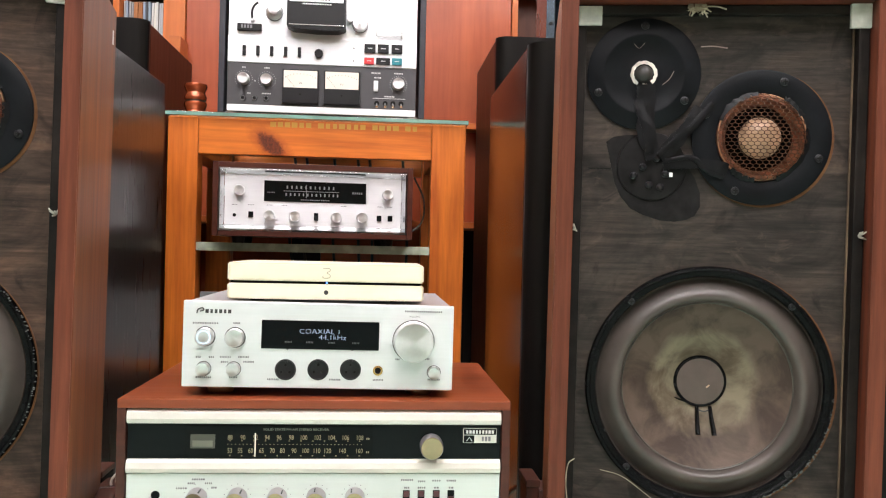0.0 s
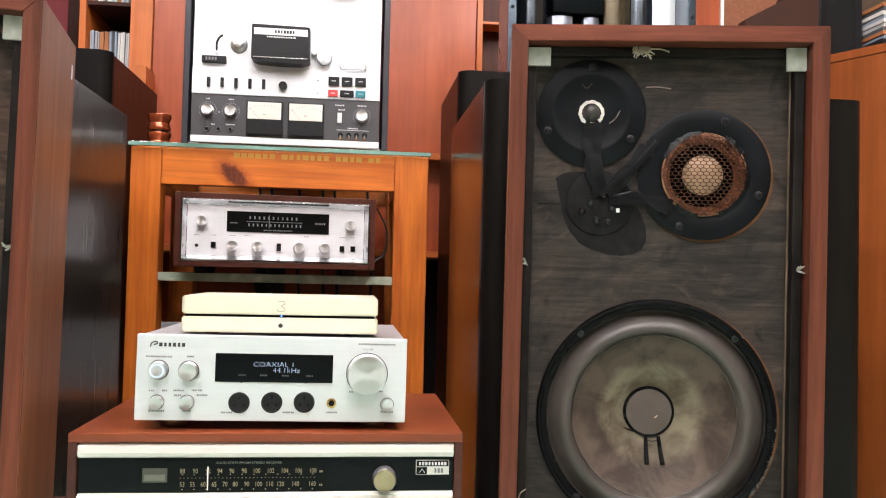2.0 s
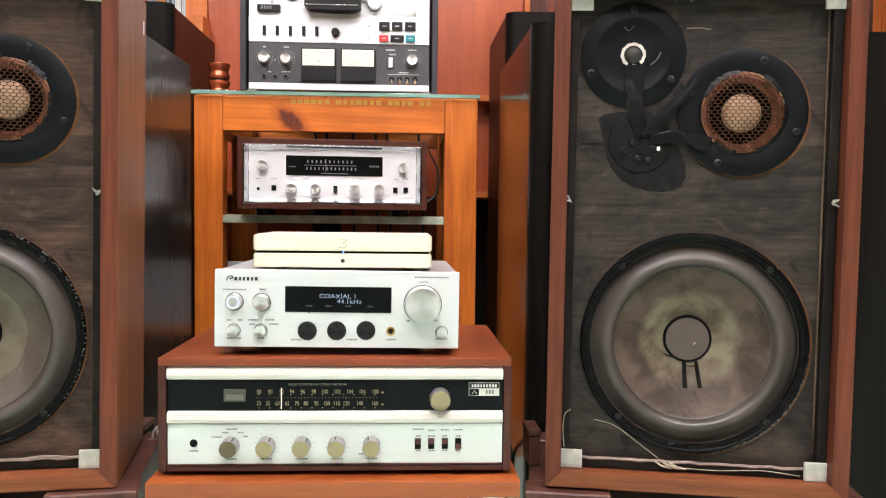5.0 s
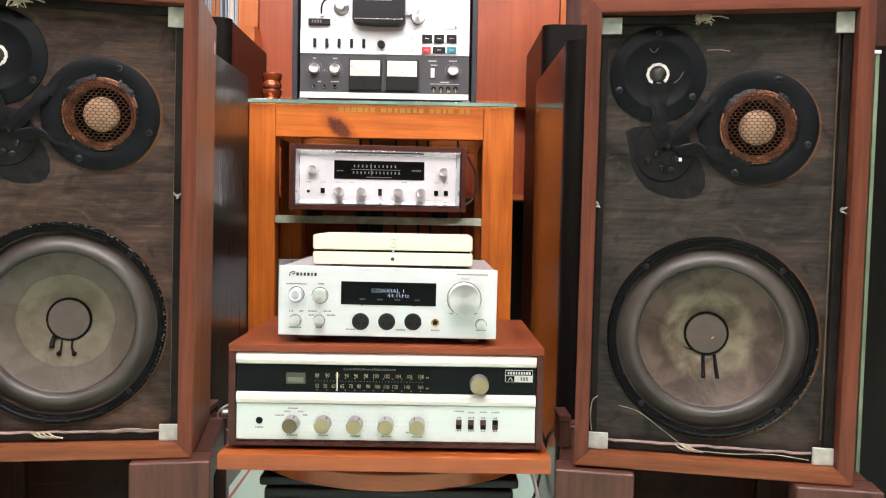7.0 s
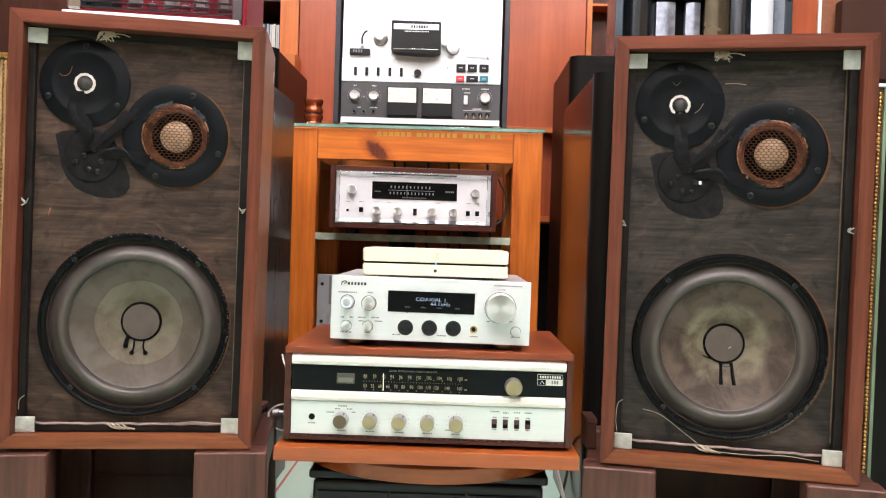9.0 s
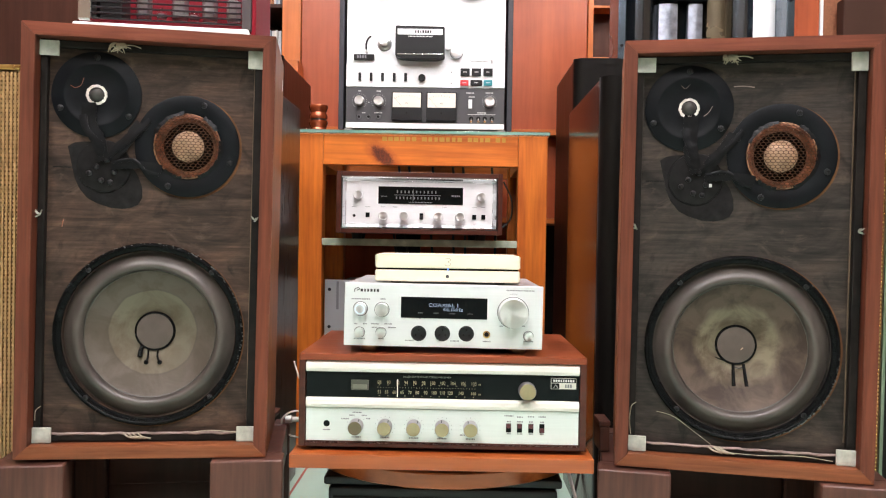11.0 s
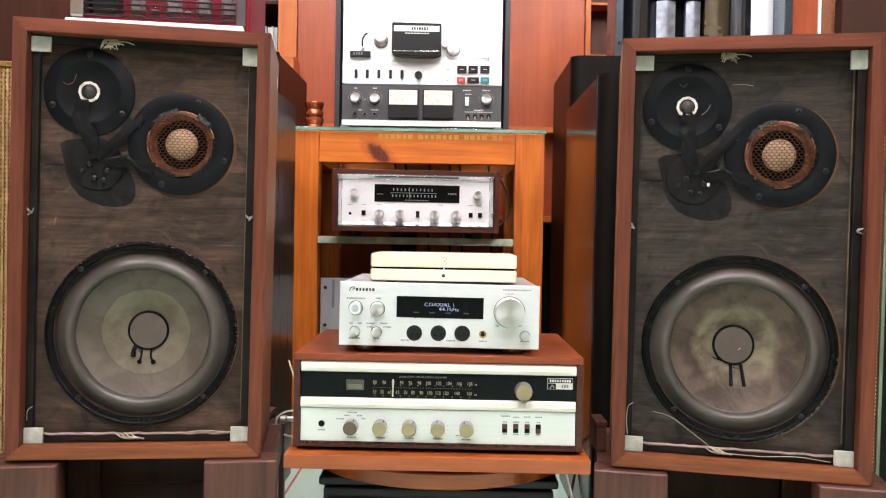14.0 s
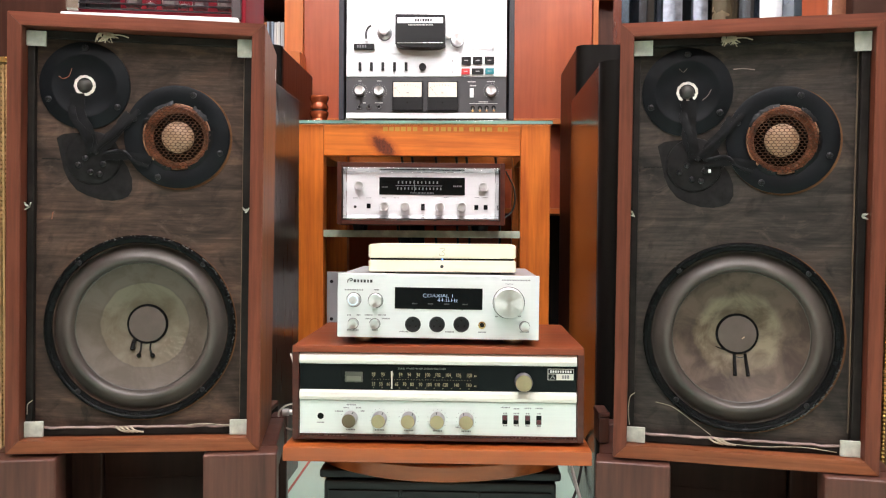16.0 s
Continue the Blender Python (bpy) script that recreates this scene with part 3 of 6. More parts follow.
# ---- cabinets at the edges ----
def cabinet(name, place, size, mat, label, category="cabinet", rz=0.0):
    w, d, h = size
    ob = thing(name, place, label, category, rz=rz)
    low = -RISE * place[1]
    part("side", boxed((0, 0.002, low), (0.02, d, h), 0.0015), mat, ob)
    part("side", boxed((w - 0.02, 0.002, low), (w, d, h), 0.0015), mat, ob)
    part("top", boxed((0.021, 0.002, h - 0.02), (w - 0.021, d, h), 0.0015), mat, ob)
    part("front_panel", boxed((0.021, 0.004, low), (w - 0.021, 0.02, h - 0.021), 0.001), mat, ob)
    return ob


cabinet("wardrobe", (-1.75, 0.62, FLOOR), (0.93, 0.5, 1.6), DARKWOOD, "tall dark brown wooden cabinet")
cabinet("side_cabinet", (1.18, 0.875, FLOOR), (0.6, 0.45, 1.085), CABINET, "orange-brown wooden cabinet with plain side", rz=-61.3)
cabinet("black_cabinet", (1.265, 1.0, FLOOR), (0.115, 0.3, 1.6), BLACK, "narrow black shelf side")


def cane_speaker():
    ob = thing("cane_speaker", (-1.14, 0.12, FLOOR), "brown loudspeaker with woven beige cane grille", "loudspeaker")
    h = 0.885 - FLOOR
    part("case", boxed((0, 0.012, 0), (0.48, 0.3, h - 0.006), 0.002), DARKWOOD, ob)
    weave = bmesh.new()
    for k in range(110):
        z = 0.004 + k * (h - 0.016) / 110
        boxed((0.24, -0.001, z), (0.478, 0.004, z + 0.0042), 0, bm=weave)
    for k in range(36):
        x = 0.242 + k * 0.0066
        boxed((x, -0.003, 0.002), (x + 0.0036, 0.0065, h - 0.013), 0, bm=weave)
    tagged(part("grille", weave, CANE, ob, "woven beige cane"), kind="stuff")
    part("grille_backing", boxed((0.005, 0.0068, 0.002), (0.479, 0.0115, h - 0.012), 0), CANE, ob)
    part("top_trim", boxed((-0.002, -0.006, h - 0.011), (0.482, 0.011, h - 0.002), 0.002), GOLD, ob, "gold trim")


cane_speaker()


def grille_panel():
    ob = thing("speaker_grille", (0.5345, 0.232, FLOOR), "loose loudspeaker grille with beaded gold edge", "speaker grille", ry=0.5)
    h = 0.882 - FLOOR
    part("cloth_panel", boxed((0, 0, 0), (0.222, 0.012, h), 0.001), SHADOW_BROWN, ob)
    beads = bmesh.new()
    for k in range(116):
        b = bmesh.new()
        bmesh.ops.create_icosphere(b, subdivisions=1, radius=0.0034)
        bmesh.ops.translate(b, vec=(0.2275, -0.001, 0.01 + k * (h - 0.02) / 115), verts=b.verts[:])
        merge(beads, b)
    part("beading", beads, GOLD, ob, "gold beading")
    part("edge", boxed((0.2225, 0.003, 0), (0.235, 0.013, h), 0.001), RAW, ob)
    part("glass_edge", boxed((0.2355, 0.0, 0), (0.242, 0.012, h + 0.002), 0.001), paint("green_edge", (0.17, 0.23, 0.15), 0.3, wear=0.3), ob, "dark green edge")
    part("cap", boxed((0.222, -0.003, h + 0.0025), (0.243, 0.014, h + 0.008), 0.001), WHITEBASE, ob, "cream cap")


grille_panel()


def horn_unit():
    """Polished metal unit between two bolted side plates on the wide tower."""
    ob = thing("metal_horn", (0.426, 0.88, 1.0585), "dark polished metal unit with bolted side plates", "horn")
    h = 0.42
    for x in (0.0, 0.431):
        p = part("side_plate", boxed((x, 0, 0.0), (x + 0.02, 0.12, h), 0.002), PLATE, ob, "blue-grey bolted plate")
        for z in (0.035, 0.155, 0.3):
            part("bolt", lathe([(0.0042, 0), (0.004, -0.0025), (0, -0.003)], (x + 0.010, 0, z), 12), BLACK, p)
    part("back_plate", boxed((0.022, 0.10, 0.0), (0.429, 0.118, h), 0.001), GLOSSBLACK, ob)
    # white and blue panels carry bright reflections in their colour
    for x0, x1, bulge, mat in ((0.021, 0.118, 0.03, DARKMETAL), (0.122, 0.172, 0.006, SHEEN_BLUE), (0.200, 0.238, 0.006, SHEEN_BLUE), (0.25, 0.315, 0.012, BRONZE), (0.318, 0.372, 0.01, DARKMETAL), (0.373, 0.4305, 0.004, GLARE_WHITE)):
        n = 10
        pts = [(x0 + (x1 - x0) * k / n, 0.075 - bulge * math.sin(math.pi * k / n)) for k in range(n + 1)]
        part("polished_panel", smooth(column(pts + [(x1, 0.095), (x0, 0.095)], 0.0, h - 0.01 if x0 > 0.24 or x0 < 0.1 else 0.165)), mat, ob, "curved mirror-like metal, some reflections put into colour")
    part("core", boxed((0.120, 0.06, 0.168), (0.246, 0.095, h - 0.012), 0.006, 3), GLOSSBLACK, ob, "black core")


horn_unit()


def cloth_speaker():
    ob = thing("cloth_speaker", (0.895, 1.0, FLOOR), "wooden loudspeaker with brown cloth grille", "loudspeaker")
    h = 1.5
    part("side_panel", boxed((0, 0, -RISE), (0.098, 0.3, h), 0.002), PANEL, ob)
    part("white_edge", boxed((0.0985, -0.004, 0), (0.1075, 0.02, h), 0.002), WHITEBASE, ob, "white edge strip")
    part("grille", boxed((0.108, 0.003, 0), (0.338, 0.02, h), 0.002), CLOTH, ob, "brown speckled cloth")
    part("post", boxed((0.341, -0.004, 0), (0.366, 0.02, h), 0.002), PLATE, ob)
    part("body", boxed((0.0985, 0.022, -RISE), (0.366, 0.3, h - 0.002), 0), SHADOW_BROWN, ob)


cloth_speaker()
# shadow of a tower on the cloth, built as a dark brown panel
brown = thing("shadow_brown", (1.035, 0.95, FLOOR), "dark brown panel in the shape of a cast shadow", "box")
part("body", prism([(0, -RISE * 0.95), (0.195, -RISE * 0.95), (0.195, 1.42), (0.17, 1.42), (0.10, 1.245), (0.0, 1.19)], 0, 0.04, 0.002), SHADOW_BROWN, brown)


stack_shelf = thing("disc_shelf", (1.385, 0.93, 1.14), "black shelf board with stacked disc cases", "shelf")
part("board", boxed((0, 0, -0.012), (0.35, 0.32, 0), 0.001), BLACK, stack_shelf)
part("board", boxed((0, 0, 0.058), (0.35, 0.32, 0.068), 0.001), BLACK, stack_shelf)
part("upright", boxed((0.15, 0.2, -1.06), (0.2, 0.3, -0.0125), 0.001), BLACK, stack_shelf)
part("divider", boxed((0.3, 0.02, 0.0005), (0.32, 0.3, 0.0575), 0.001), BLACK, stack_shelf)
for zz, rows in ((0.0008, 5), (0.0688, 9)):
    for k in range(rows):
        lying = part("disc_case", boxed((0, 0, 0), (0.14, 0.12, 0.0098), 0.0006, 1), rnd.choice(TONES))
        lying.location = (1.388 + rnd.uniform(0, 0.006), 0.932 + rnd.uniform(0, 0.006), 1.14 + RISE * 0.93 + zz + 0.0104 * k)
        tagged(lying, "plastic disc case lying in a stack", "disc case", "disc cases lying in stacks")


# ---- pine rack ----
def pine_rack():
    ob = thing("pine_rack", (-0.39, 0.84, FLOOR), "orange pine equipment rack with glass shelves", "equipment rack")
    w, d, h = 0.638, 0.44, 0.852 - FLOOR
    for x0, x1 in ((0.002, 0.065), (0.562, 0.636)):
        part("post", boxed((x0, 0, -RISE * 0.84), (x1, 0.05, h), 0.0025), PINE_V, ob)
        part("post", boxed((x0, d - 0.05, -RISE * 0.84), (x1, d, h), 0.0025), PINE_V, ob)
        part("side_rail", boxed((x0 + 0.005, 0.052, h - 0.075), (x1 - 0.005, d - 0.052, h - 0.003), 0.002), PINE_H, ob)
    rail = part("top_rail", boxed((0.0655, 0.002, h - 0.078), (0.5615, 0.03, h - 0.001), 0.002), knotted(PINE_H, "pine_knotted", (0.217, 0.002, h - 0.055), radians(40), 0.036, 0.0165), ob)
    word = bmesh.new()
    x = 0.214
    for k, wd in enumerate((6, 0, 7, 0, 4, 0, 2)):
        if wd:
            bars(x + wd * 0.0075, 0.0015, h - 0.011, wd * 0.015, 0.0110, wd, word, 20 + k, 1.08)
        x += wd * 0.015 + (0.011 if not wd else 0)
    tagged(part("printed_mark", word, INKYELLOW, rail, "yellow printed mark"), kind="stuff")
    part("back_rail", boxed((0.0655, d - 0.03, h - 0.078), (0.5615, d - 0.002, h - 0.001), 0.002), PINE_H, ob)
    part("glass_top", boxed((-0.003, -0.006, h + 0.001), (0.641, d + 0.01, h + 0.0105), 0.001), GREENGLASS, ob, "clear green glass top").visible_shadow = False
    part("glass_top_edge", boxed((-0.002, -0.0085, h + 0.0015), (0.640, -0.0065, h + 0.0090), 0), paint("glass_edge", (0.20, 0.36, 0.31), 0.08, wear=0.5, scale=5), ob, "pale green glass edge")
    part("glass_shelf", boxed((0.064, 0.004, 0.568 - FLOOR), (0.563, d - 0.052, 0.586 - FLOOR), 0.001), SHELFGLASS, ob, "thick greenish glass shelf")
    part("low_shelf", boxed((0.066, 0.003, 0.315 - FLOOR), (0.561, d - 0.052, 0.333 - FLOOR), 0.001), PINE_H, ob)
    part("back_strip", boxed((0.225, d - 0.06, 0.10), (0.30, d - 0.053, h - 0.08), 0.001), BLACK, ob, "black upright strip")


pine_rack()


def cable(points, r, mat, label):
    ob = part("cable", tube(arc([(x, y, z + (RISE * 0.84 if y > 0.5 else 0)) for x, y, z in points]), r), mat)
    return tagged(ob, label, "cable")


for k, x in enumerate((-0.16, -0.13, -0.06, 0.0, 0.03, 0.115)):
    cable([(x, 1.15, 0.84), (x + 0.012, 1.19, 0.72), (x - 0.01 + 0.006 * k, 1.21, 0.60), (x + 0.015, 1.20, 0.46), (x, 1.16, 0.34)], 0.0038, CABLEDARK, "black cable hanging behind the rack shelves")
cable([(0.135, 0.83, 0.735), (0.158, 0.86, 0.69), (0.155, 0.87, 0.64), (0.12, 0.86, 0.61)], 0.0022, CABLEDARK, "thin dark cable beside the tuner")


# ---- tuner in the rack ----
def tuner():
    ob = thing("tuner", (-0.279, 0.772, 0.6015), "vintage silver tuner in a walnut case on the shelf", "tuner", rz=4.5)
    W, H, D = 0.412, 0.1525, 0.28
    fx = lambda c: (c - 217) / 1507
    fz = lambda c, x=217: (480 - (c - (x - 217) * 0.012)) / 1507 - 0.0072
    t = 0.0115
    part("case_side", boxed((0, 0, 0), (t, D, H), 0.001), WALNUT_DARK, ob)
    part("case_side", boxed((W - t, 0, 0), (W, D, H), 0.001), WALNUT_DARK, ob)
    part("case_top", boxed((t + 0.0005, 0.001, H - t), (W - t - 0.0005, D, H - 0.0003), 0.001), WALNUT_DARK, ob)
    part("case_bottom", boxed((t + 0.0005, 0.001, 0), (W - t - 0.0005, D, t), 0.001), WALNUT_DARK, ob)
    part("back", boxed((t, D - 0.02, 0.02), (W - t, D - 0.005, H - t), 0), BLACK, ob)
    for x in (0.05, W - 0.05):
        for y in (0.04, D - 0.04):
            part("foot", lathe([(0.012, 0), (0.014, 0.0140), (0, 0.0140)], (x, y, -0.0142), 16, "z"), RUBBER, ob)
    x0, x1, z0, z1 = t + 0.001, W - t - 0.001, t + 0.001, H - t - 0.001
    b = 0.011
    corners = lambda i, y: [(x0 + i, y, z0 + i), (x1 - i, y, z0 + i), (x1 - i, y, z1 - i), (x0 + i, y, z1 - i)]
    rim = bmesh.new()
    rings = [[rim.verts.new(p) for p in corners(i, y)] for i, y in ((0, 0.002), (0.0005, -0.0010), (0.0028, -0.0014), (0.0034, 0.0), (b - 0.0012, 0.0100), (b, 0.0112))]
    for p, q in zip(rings, rings[1:]):
        for k in range(4):
            rim.faces.new((p[k], p[(k + 1) % 4], q[(k + 1) % 4], q[k]))
    bmesh.ops.recalc_face_normals(rim, faces=rim.faces[:])
    part("bezel", rim, CHROME, ob, "sloped chrome bezel")
    part("face", boxed((x0 + b - 0.002, 0.0113, z0 + b - 0.002), (x1 - b + 0.002, 0.014, z1 - b + 0.002), 0), TUNERFACE, ob, "brushed silver face")
    F = 0.0110
    win = part("dial_window", boxed((fx(372), F - 0.0012, fz(358)), (fx(690), F + 0.001, fz(293)), 0.0004), DIALGLASS, ob, "black dial window")
    marks = bmesh.new()
    bars(fx(515), F - 0.0014, fz(312), 0.105, 0.0062, 11, marks, 5, 0.42)
    bars(fx(520), F - 0.0014, fz(335), 0.115, 0.0058, 13, marks, 6, 0.45)
    boxed((fx(432), F - 0.0015, fz(325)), (fx(605), F - 0.0012, fz(323.5)), 0, bm=marks)
    bars(fx(662), F - 0.0014, fz(325), 0.022, 0.004, 5, marks, 7)
    bars(fx(393), F - 0.0014, fz(330), 0.016, 0.002, 5, marks, 8)
    bars(fx(530), F - 0.0014, fz(351), 0.06, 0.002, 16, marks, 9)
    tagged(part("dial_print", marks, INKGREY, win), kind="stuff")
    part("pointer", boxed((fx(501.5), F - 0.0022, fz(345)), (fx(503.2), F - 0.0015, fz(303)), 0), INKGREY, win)
    for cx, cz in ((297, 328), (758, 334), (390, 405), (468, 406), (597, 408), (678, 408)):
        part("knob", lathe(knob_profile(0.0112, 0.016, dish=0.0006), (fx(cx), F, fz(cz, cx)), 32), KNOB, ob, "spun silver knob")
    part("jack", lathe([(0.0036, -0.0006), (0.0026, -0.0012), (0, -0.0005)], (fx(283), F, fz(404)), 14), SHADOWBOX, ob)
    for cx, cz in ((333, 402), (733, 409), (768, 409)):
        part("switch", boxed((fx(cx) - 0.005, F - 0.002, fz(cz, cx) - 0.006), (fx(cx) + 0.005, F + 0.001, fz(cz, cx) + 0.006), 0.0006), GLOSSBLACK, ob)
    part("switch", boxed((fx(534) - 0.0045, F - 0.002, fz(407, 534) - 0.008), (fx(534) + 0.0045, F + 0.001, fz(407, 534) + 0.008), 0.0006), GLOSSBLACK, ob)
    part("switch_lever", boxed((fx(534) - 0.0035, F - 0.005, fz(411, 534) - 0.004), (fx(534) + 0.0035, F - 0.0021, fz(404, 534)), 0.0006), STEEL, ob)
    small = bmesh.new()
    for k, cx in enumerate((392, 470, 598, 680)):
        bars(fx(cx), F - 0.0002, fz(447, cx), 0.016, 0.0022, 5, small, 30 + k)
    for k, cx in enumerate((283, 333, 390, 435, 620, 735, 766)):
        bars(fx(cx), F - 0.0002, fz(372, cx), 0.012, 0.0012, 4, small, 40 + k)
    for k, cx in enumerate((735, 768)):
        bars(fx(cx), F - 0.0002, fz(451, cx), 0.01, 0.0015, 3, small, 50 + k)
    tagged(part("panel_print", small, INK, ob), kind="stuff")


tuner()


# ---- rack device on the low shelf ----
def rack_amp():
    ob = thing("rack_amplifier", (-0.318, 0.857, 0.3330), "silver rack-mount amplifier on the low shelf", "amplifier")
    part("face", boxed((0, 0, 0), (0.482, 0.006, 0.146), 0.001), SILVER_BODY, ob)
    part("body", boxed((0.03, 0.0065, 0.004), (0.452, 0.26, 0.140), 0.001), BLACK, ob)
    for x in (0.012, 0.470):
        for z in (0.025, 0.121):
            part("screw", lathe([(0.0045, 0), (0.004, -0.002), (0, -0.0026)], (x, 0, z), 14), STEEL, ob)
    part("vent", boxed((0.03, -0.0012, 0.07), (0.036, -0.0002, 0.142), 0), INKGREY, ob)


rack_amp()


# ---- tape deck ----
def tape_deck():
    ob = thing("tape_deck", (-0.068, 0.868, 0.8622), "silver and grey reel-to-reel tape deck on glass", "tape deck")
    dx = lambda c: (c - 452) / 2077
    dz = lambda c, x=452: (668 - (c - (x - 452) * 0.0125)) / 2077
    H = 0.53
    part("body", boxed((-0.203, 0.006, 0.008), (0.203, 0.21, H), 0.002), DECKSIDE, ob)
    for s in (-1, 1):
        part("side_frame", boxed((s * 0.2165 - 0.0065, -0.006, 0.004), (s * 0.2165 + 0.0065, 0.215, H + 0.004), 0.002), DECKSIDE, ob, "dark side frame")
        part("foot", boxed((s * 0.197 - 0.010, -0.002, 0.0), (s * 0.197 + 0.010, 0.2, 0.0078), 0.001), SILVER_BODY, ob)
    x0, x1 = -0.2035, 0.2035
    part("bottom_trim", boxed((x0, -0.006, dz(651)), (x1, 0.005, dz(622)), 0.001), DECKFACE, ob, "silver trim strip")
    part("control_panel", boxed((x0, -0.004, dz(620.5)), (x1, 0.005, dz(433)), 0.0005), DECKGREY, ob, "grey control panel")
    part("key_panel", boxed((x0, -0.006, dz(431.5)), (x1, 0.005, dz(312)), 0.001), DECKFACE, ob, "silver key panel")
    part("head_panel", boxed((x0, -0.002, dz(310.5)), (x1, 0.005, H - 0.002), 0.001), DECKFACE, ob, "silver head panel")
    F = -0.004
    for cx in (275, 460):
        m = part("level_meter", boxed((dx(cx), F - 0.009, dz(610)), (dx(cx + 162), F + 0.002, dz(458)), 0.0012), BLACK, ob, "black level meter")
        part("meter_window", boxed((dx(cx + 6), F - 0.0096, dz(541)), (dx(cx + 155), F - 0.0088, dz(464)), 0.0004), METERFACE, m, "cream meter scale")
        sc = bmesh.new()
        for k in range(11):
            a = math.radians(140 - 10 * k)
            px, pz = dx(cx + 80) + 0.036 * math.cos(a) * 1.15, dz(541) + 0.008 + 0.022 * math.sin(a)
            boxed((px - 0.0005, F - 0.0099, pz - 0.0012), (px + 0.0005, F - 0.0095, pz + 0.0012), 0, bm=sc)
        tube([(dx(cx + 55), F - 0.0098, dz(538)), (dx(cx + 15), F - 0.0098, dz(490))], 0.0003, 4, sc)
        tagged(part("scale_print", sc, INK, m), kind="stuff")
        part("meter_letters", lettering("VU", dx(cx + 80), F - 0.0099, dz(520), 0.004), INK, m)
        part("meter_screw", lathe([(0.0018, 0), (0, -0.001)], (dx(cx + 80), F - 0.009, dz(570)), 10), SHADOWBOX, m)
    for cx, cz, r in ((102, 503, 0.0118), (204, 506, 0.0118), (795, 511, 0.0125)):
        k = part("knob", lathe(knob_profile(r, 0.016, r * 1.1, 0.0005), (dx(cx), F, dz(cz, cx)), 32), KNOB, ob, "spun silver knob")
        tick = bmesh.new()
        for j in range(19):
            a = math.radians(230 - j * 280 / 18)
            px, pz = dx(cx) + 0.0185 * math.cos(a), dz(cz, cx) + 0.0185 * math.sin(a)
            boxed((px - 0.0005, F - 0.0002, pz - 0.0005), (px + 0.0005, F + 0.0001, pz + 0.0005), 0, bm=tick)
        tagged(part("dial_ticks", tick, INKWHITE, ob), kind="stuff")
    for cx in (100, 151, 203):
        jk = part("jack", lathe([(0.0064, 0), (0.0060, -0.0022), (0.0040, -0.0024), (0.0034, -0.0004)], (dx(cx), F, dz(588, cx)), 22), STEEL, ob)
        part("jack_hole", lathe([(0.0036, -0.0008), (0, -0.0008)], (dx(cx), F, dz(588, cx)), 16), SHADOWBOX, jk)
        part("jack_ring", lathe([(0.0040, -0.0024), (0.0046, -0.0029), (0.0052, -0.0024)], (dx(cx), F, dz(588, cx)), 22), INKGREY, jk, "thin pale ring")
    part("slide_switch", boxed((dx(683), F - 0.005, dz(541)), (dx(703), F + 0.001, dz(494)), 0.0008), SILVER, ob)
    for cx in (699, 737, 772, 809):
        part("toggle_switch", lathe([(0.0058, 0), (0.0052, -0.002), (0, -0.002)], (dx(cx), F, dz(598, cx)), 16), SHADOWBOX, ob)
        part("toggle_lever", tube([(dx(cx), F, dz(598, cx)), (dx(cx), F - 0.006, dz(606, cx)), (dx(cx), F - 0.011, dz(617, cx))], 0.0024, 10, taper=1.25), CHROME, ob, "bright metal lever")
    pr = bmesh.new()
    for k, (cx, cz, w, n) in enumerate(((102, 450, 0.008, 3), (204, 451, 0.012, 4), (692, 461, 0.02, 6), (794, 461, 0.02, 6), (126, 566, 0.008, 3), (203, 566, 0.02, 6), (700, 482, 0.016, 6), (754, 567, 0.024, 7), (152, 510, 0.003, 1))):
        bars(dx(cx), F - 0.0002, dz(cz, cx), w, 0.0026, n, pr, 60 + k)
    boxed((dx(680), F - 0.0003, dz(573)), (dx(828), F + 0.0001, dz(571)), 0, bm=pr)
    tagged(part("panel_print", pr, INKWHITE, ob), kind="stuff")
    G = -0.006
    for cx in (103, 163, 224, 286, 347):
        part("lever_key", boxed((dx(cx) - 0.0036, G - 0.006, dz(402)), (dx(cx) + 0.0036, G + 0.001, dz(358)), 0.0015), BLACK, ob)
    part("pause_knob", lathe(knob_profile(0.0090, 0.010), (dx(434), G, dz(383)), 26), BLACK, ob)
    for a, b, z0, z1, mat in ((638, 688, 372, 332, BLACK), (698, 748, 372, 332, BLACK), (760, 810, 372, 332, BLACK), (638, 682, 424, 393, RED), (692, 755, 424, 393, BLACK), (763, 809, 424, 393, TEAL)):
        key = part("key", boxed((dx(a), G - 0.005, dz(z0, a)), (dx(b), G + 0.001, dz(z1, a)), 0.0012), mat, ob, {"red_button": "red record key", "teal_button": "teal key"}.get(mat.name, "black key"))
        tagged(part("key_print", bars(dx((a + b) / 2), G - 0.0051, dz((z0 + z1) / 2, a), 0.010, 0.0018, 4, None, a), INKWHITE, key), kind="stuff")
    part("pilot_dot", lathe([(0.0016, 0), (0, -0.0008)], (dx(590), G, dz(350)), 10), INK, ob)
    part("pilot_dot", lathe([(0.0016, 0), (0, -0.0008)], (dx(590), G, dz(408)), 10), INK, ob)
    U = -0.002
    hood = part("head_cover", prism([(dx(294), dz(276)), (dx(320), dz(288)), (dx(425), dz(294)), (dx(520), dz(292)), (dx(554), dz(280)), (dx(552), dz(124)), (dx(294), dz(120))], U - 0.034, U + 0.001, 0.0015), BLACK, ob, "black head cover")
    part("name_plate", boxed((dx(305), U - 0.0352, dz(168)), (dx(542), U - 0.0338, dz(138)), 0.0004), DECKFACE, hood, "silver name plate")
    tagged(part("plate_print", bars(dx(440), U - 0.0354, dz(153), 0.044, 0.007, 7, None, 71), INK, hood), kind="stuff")
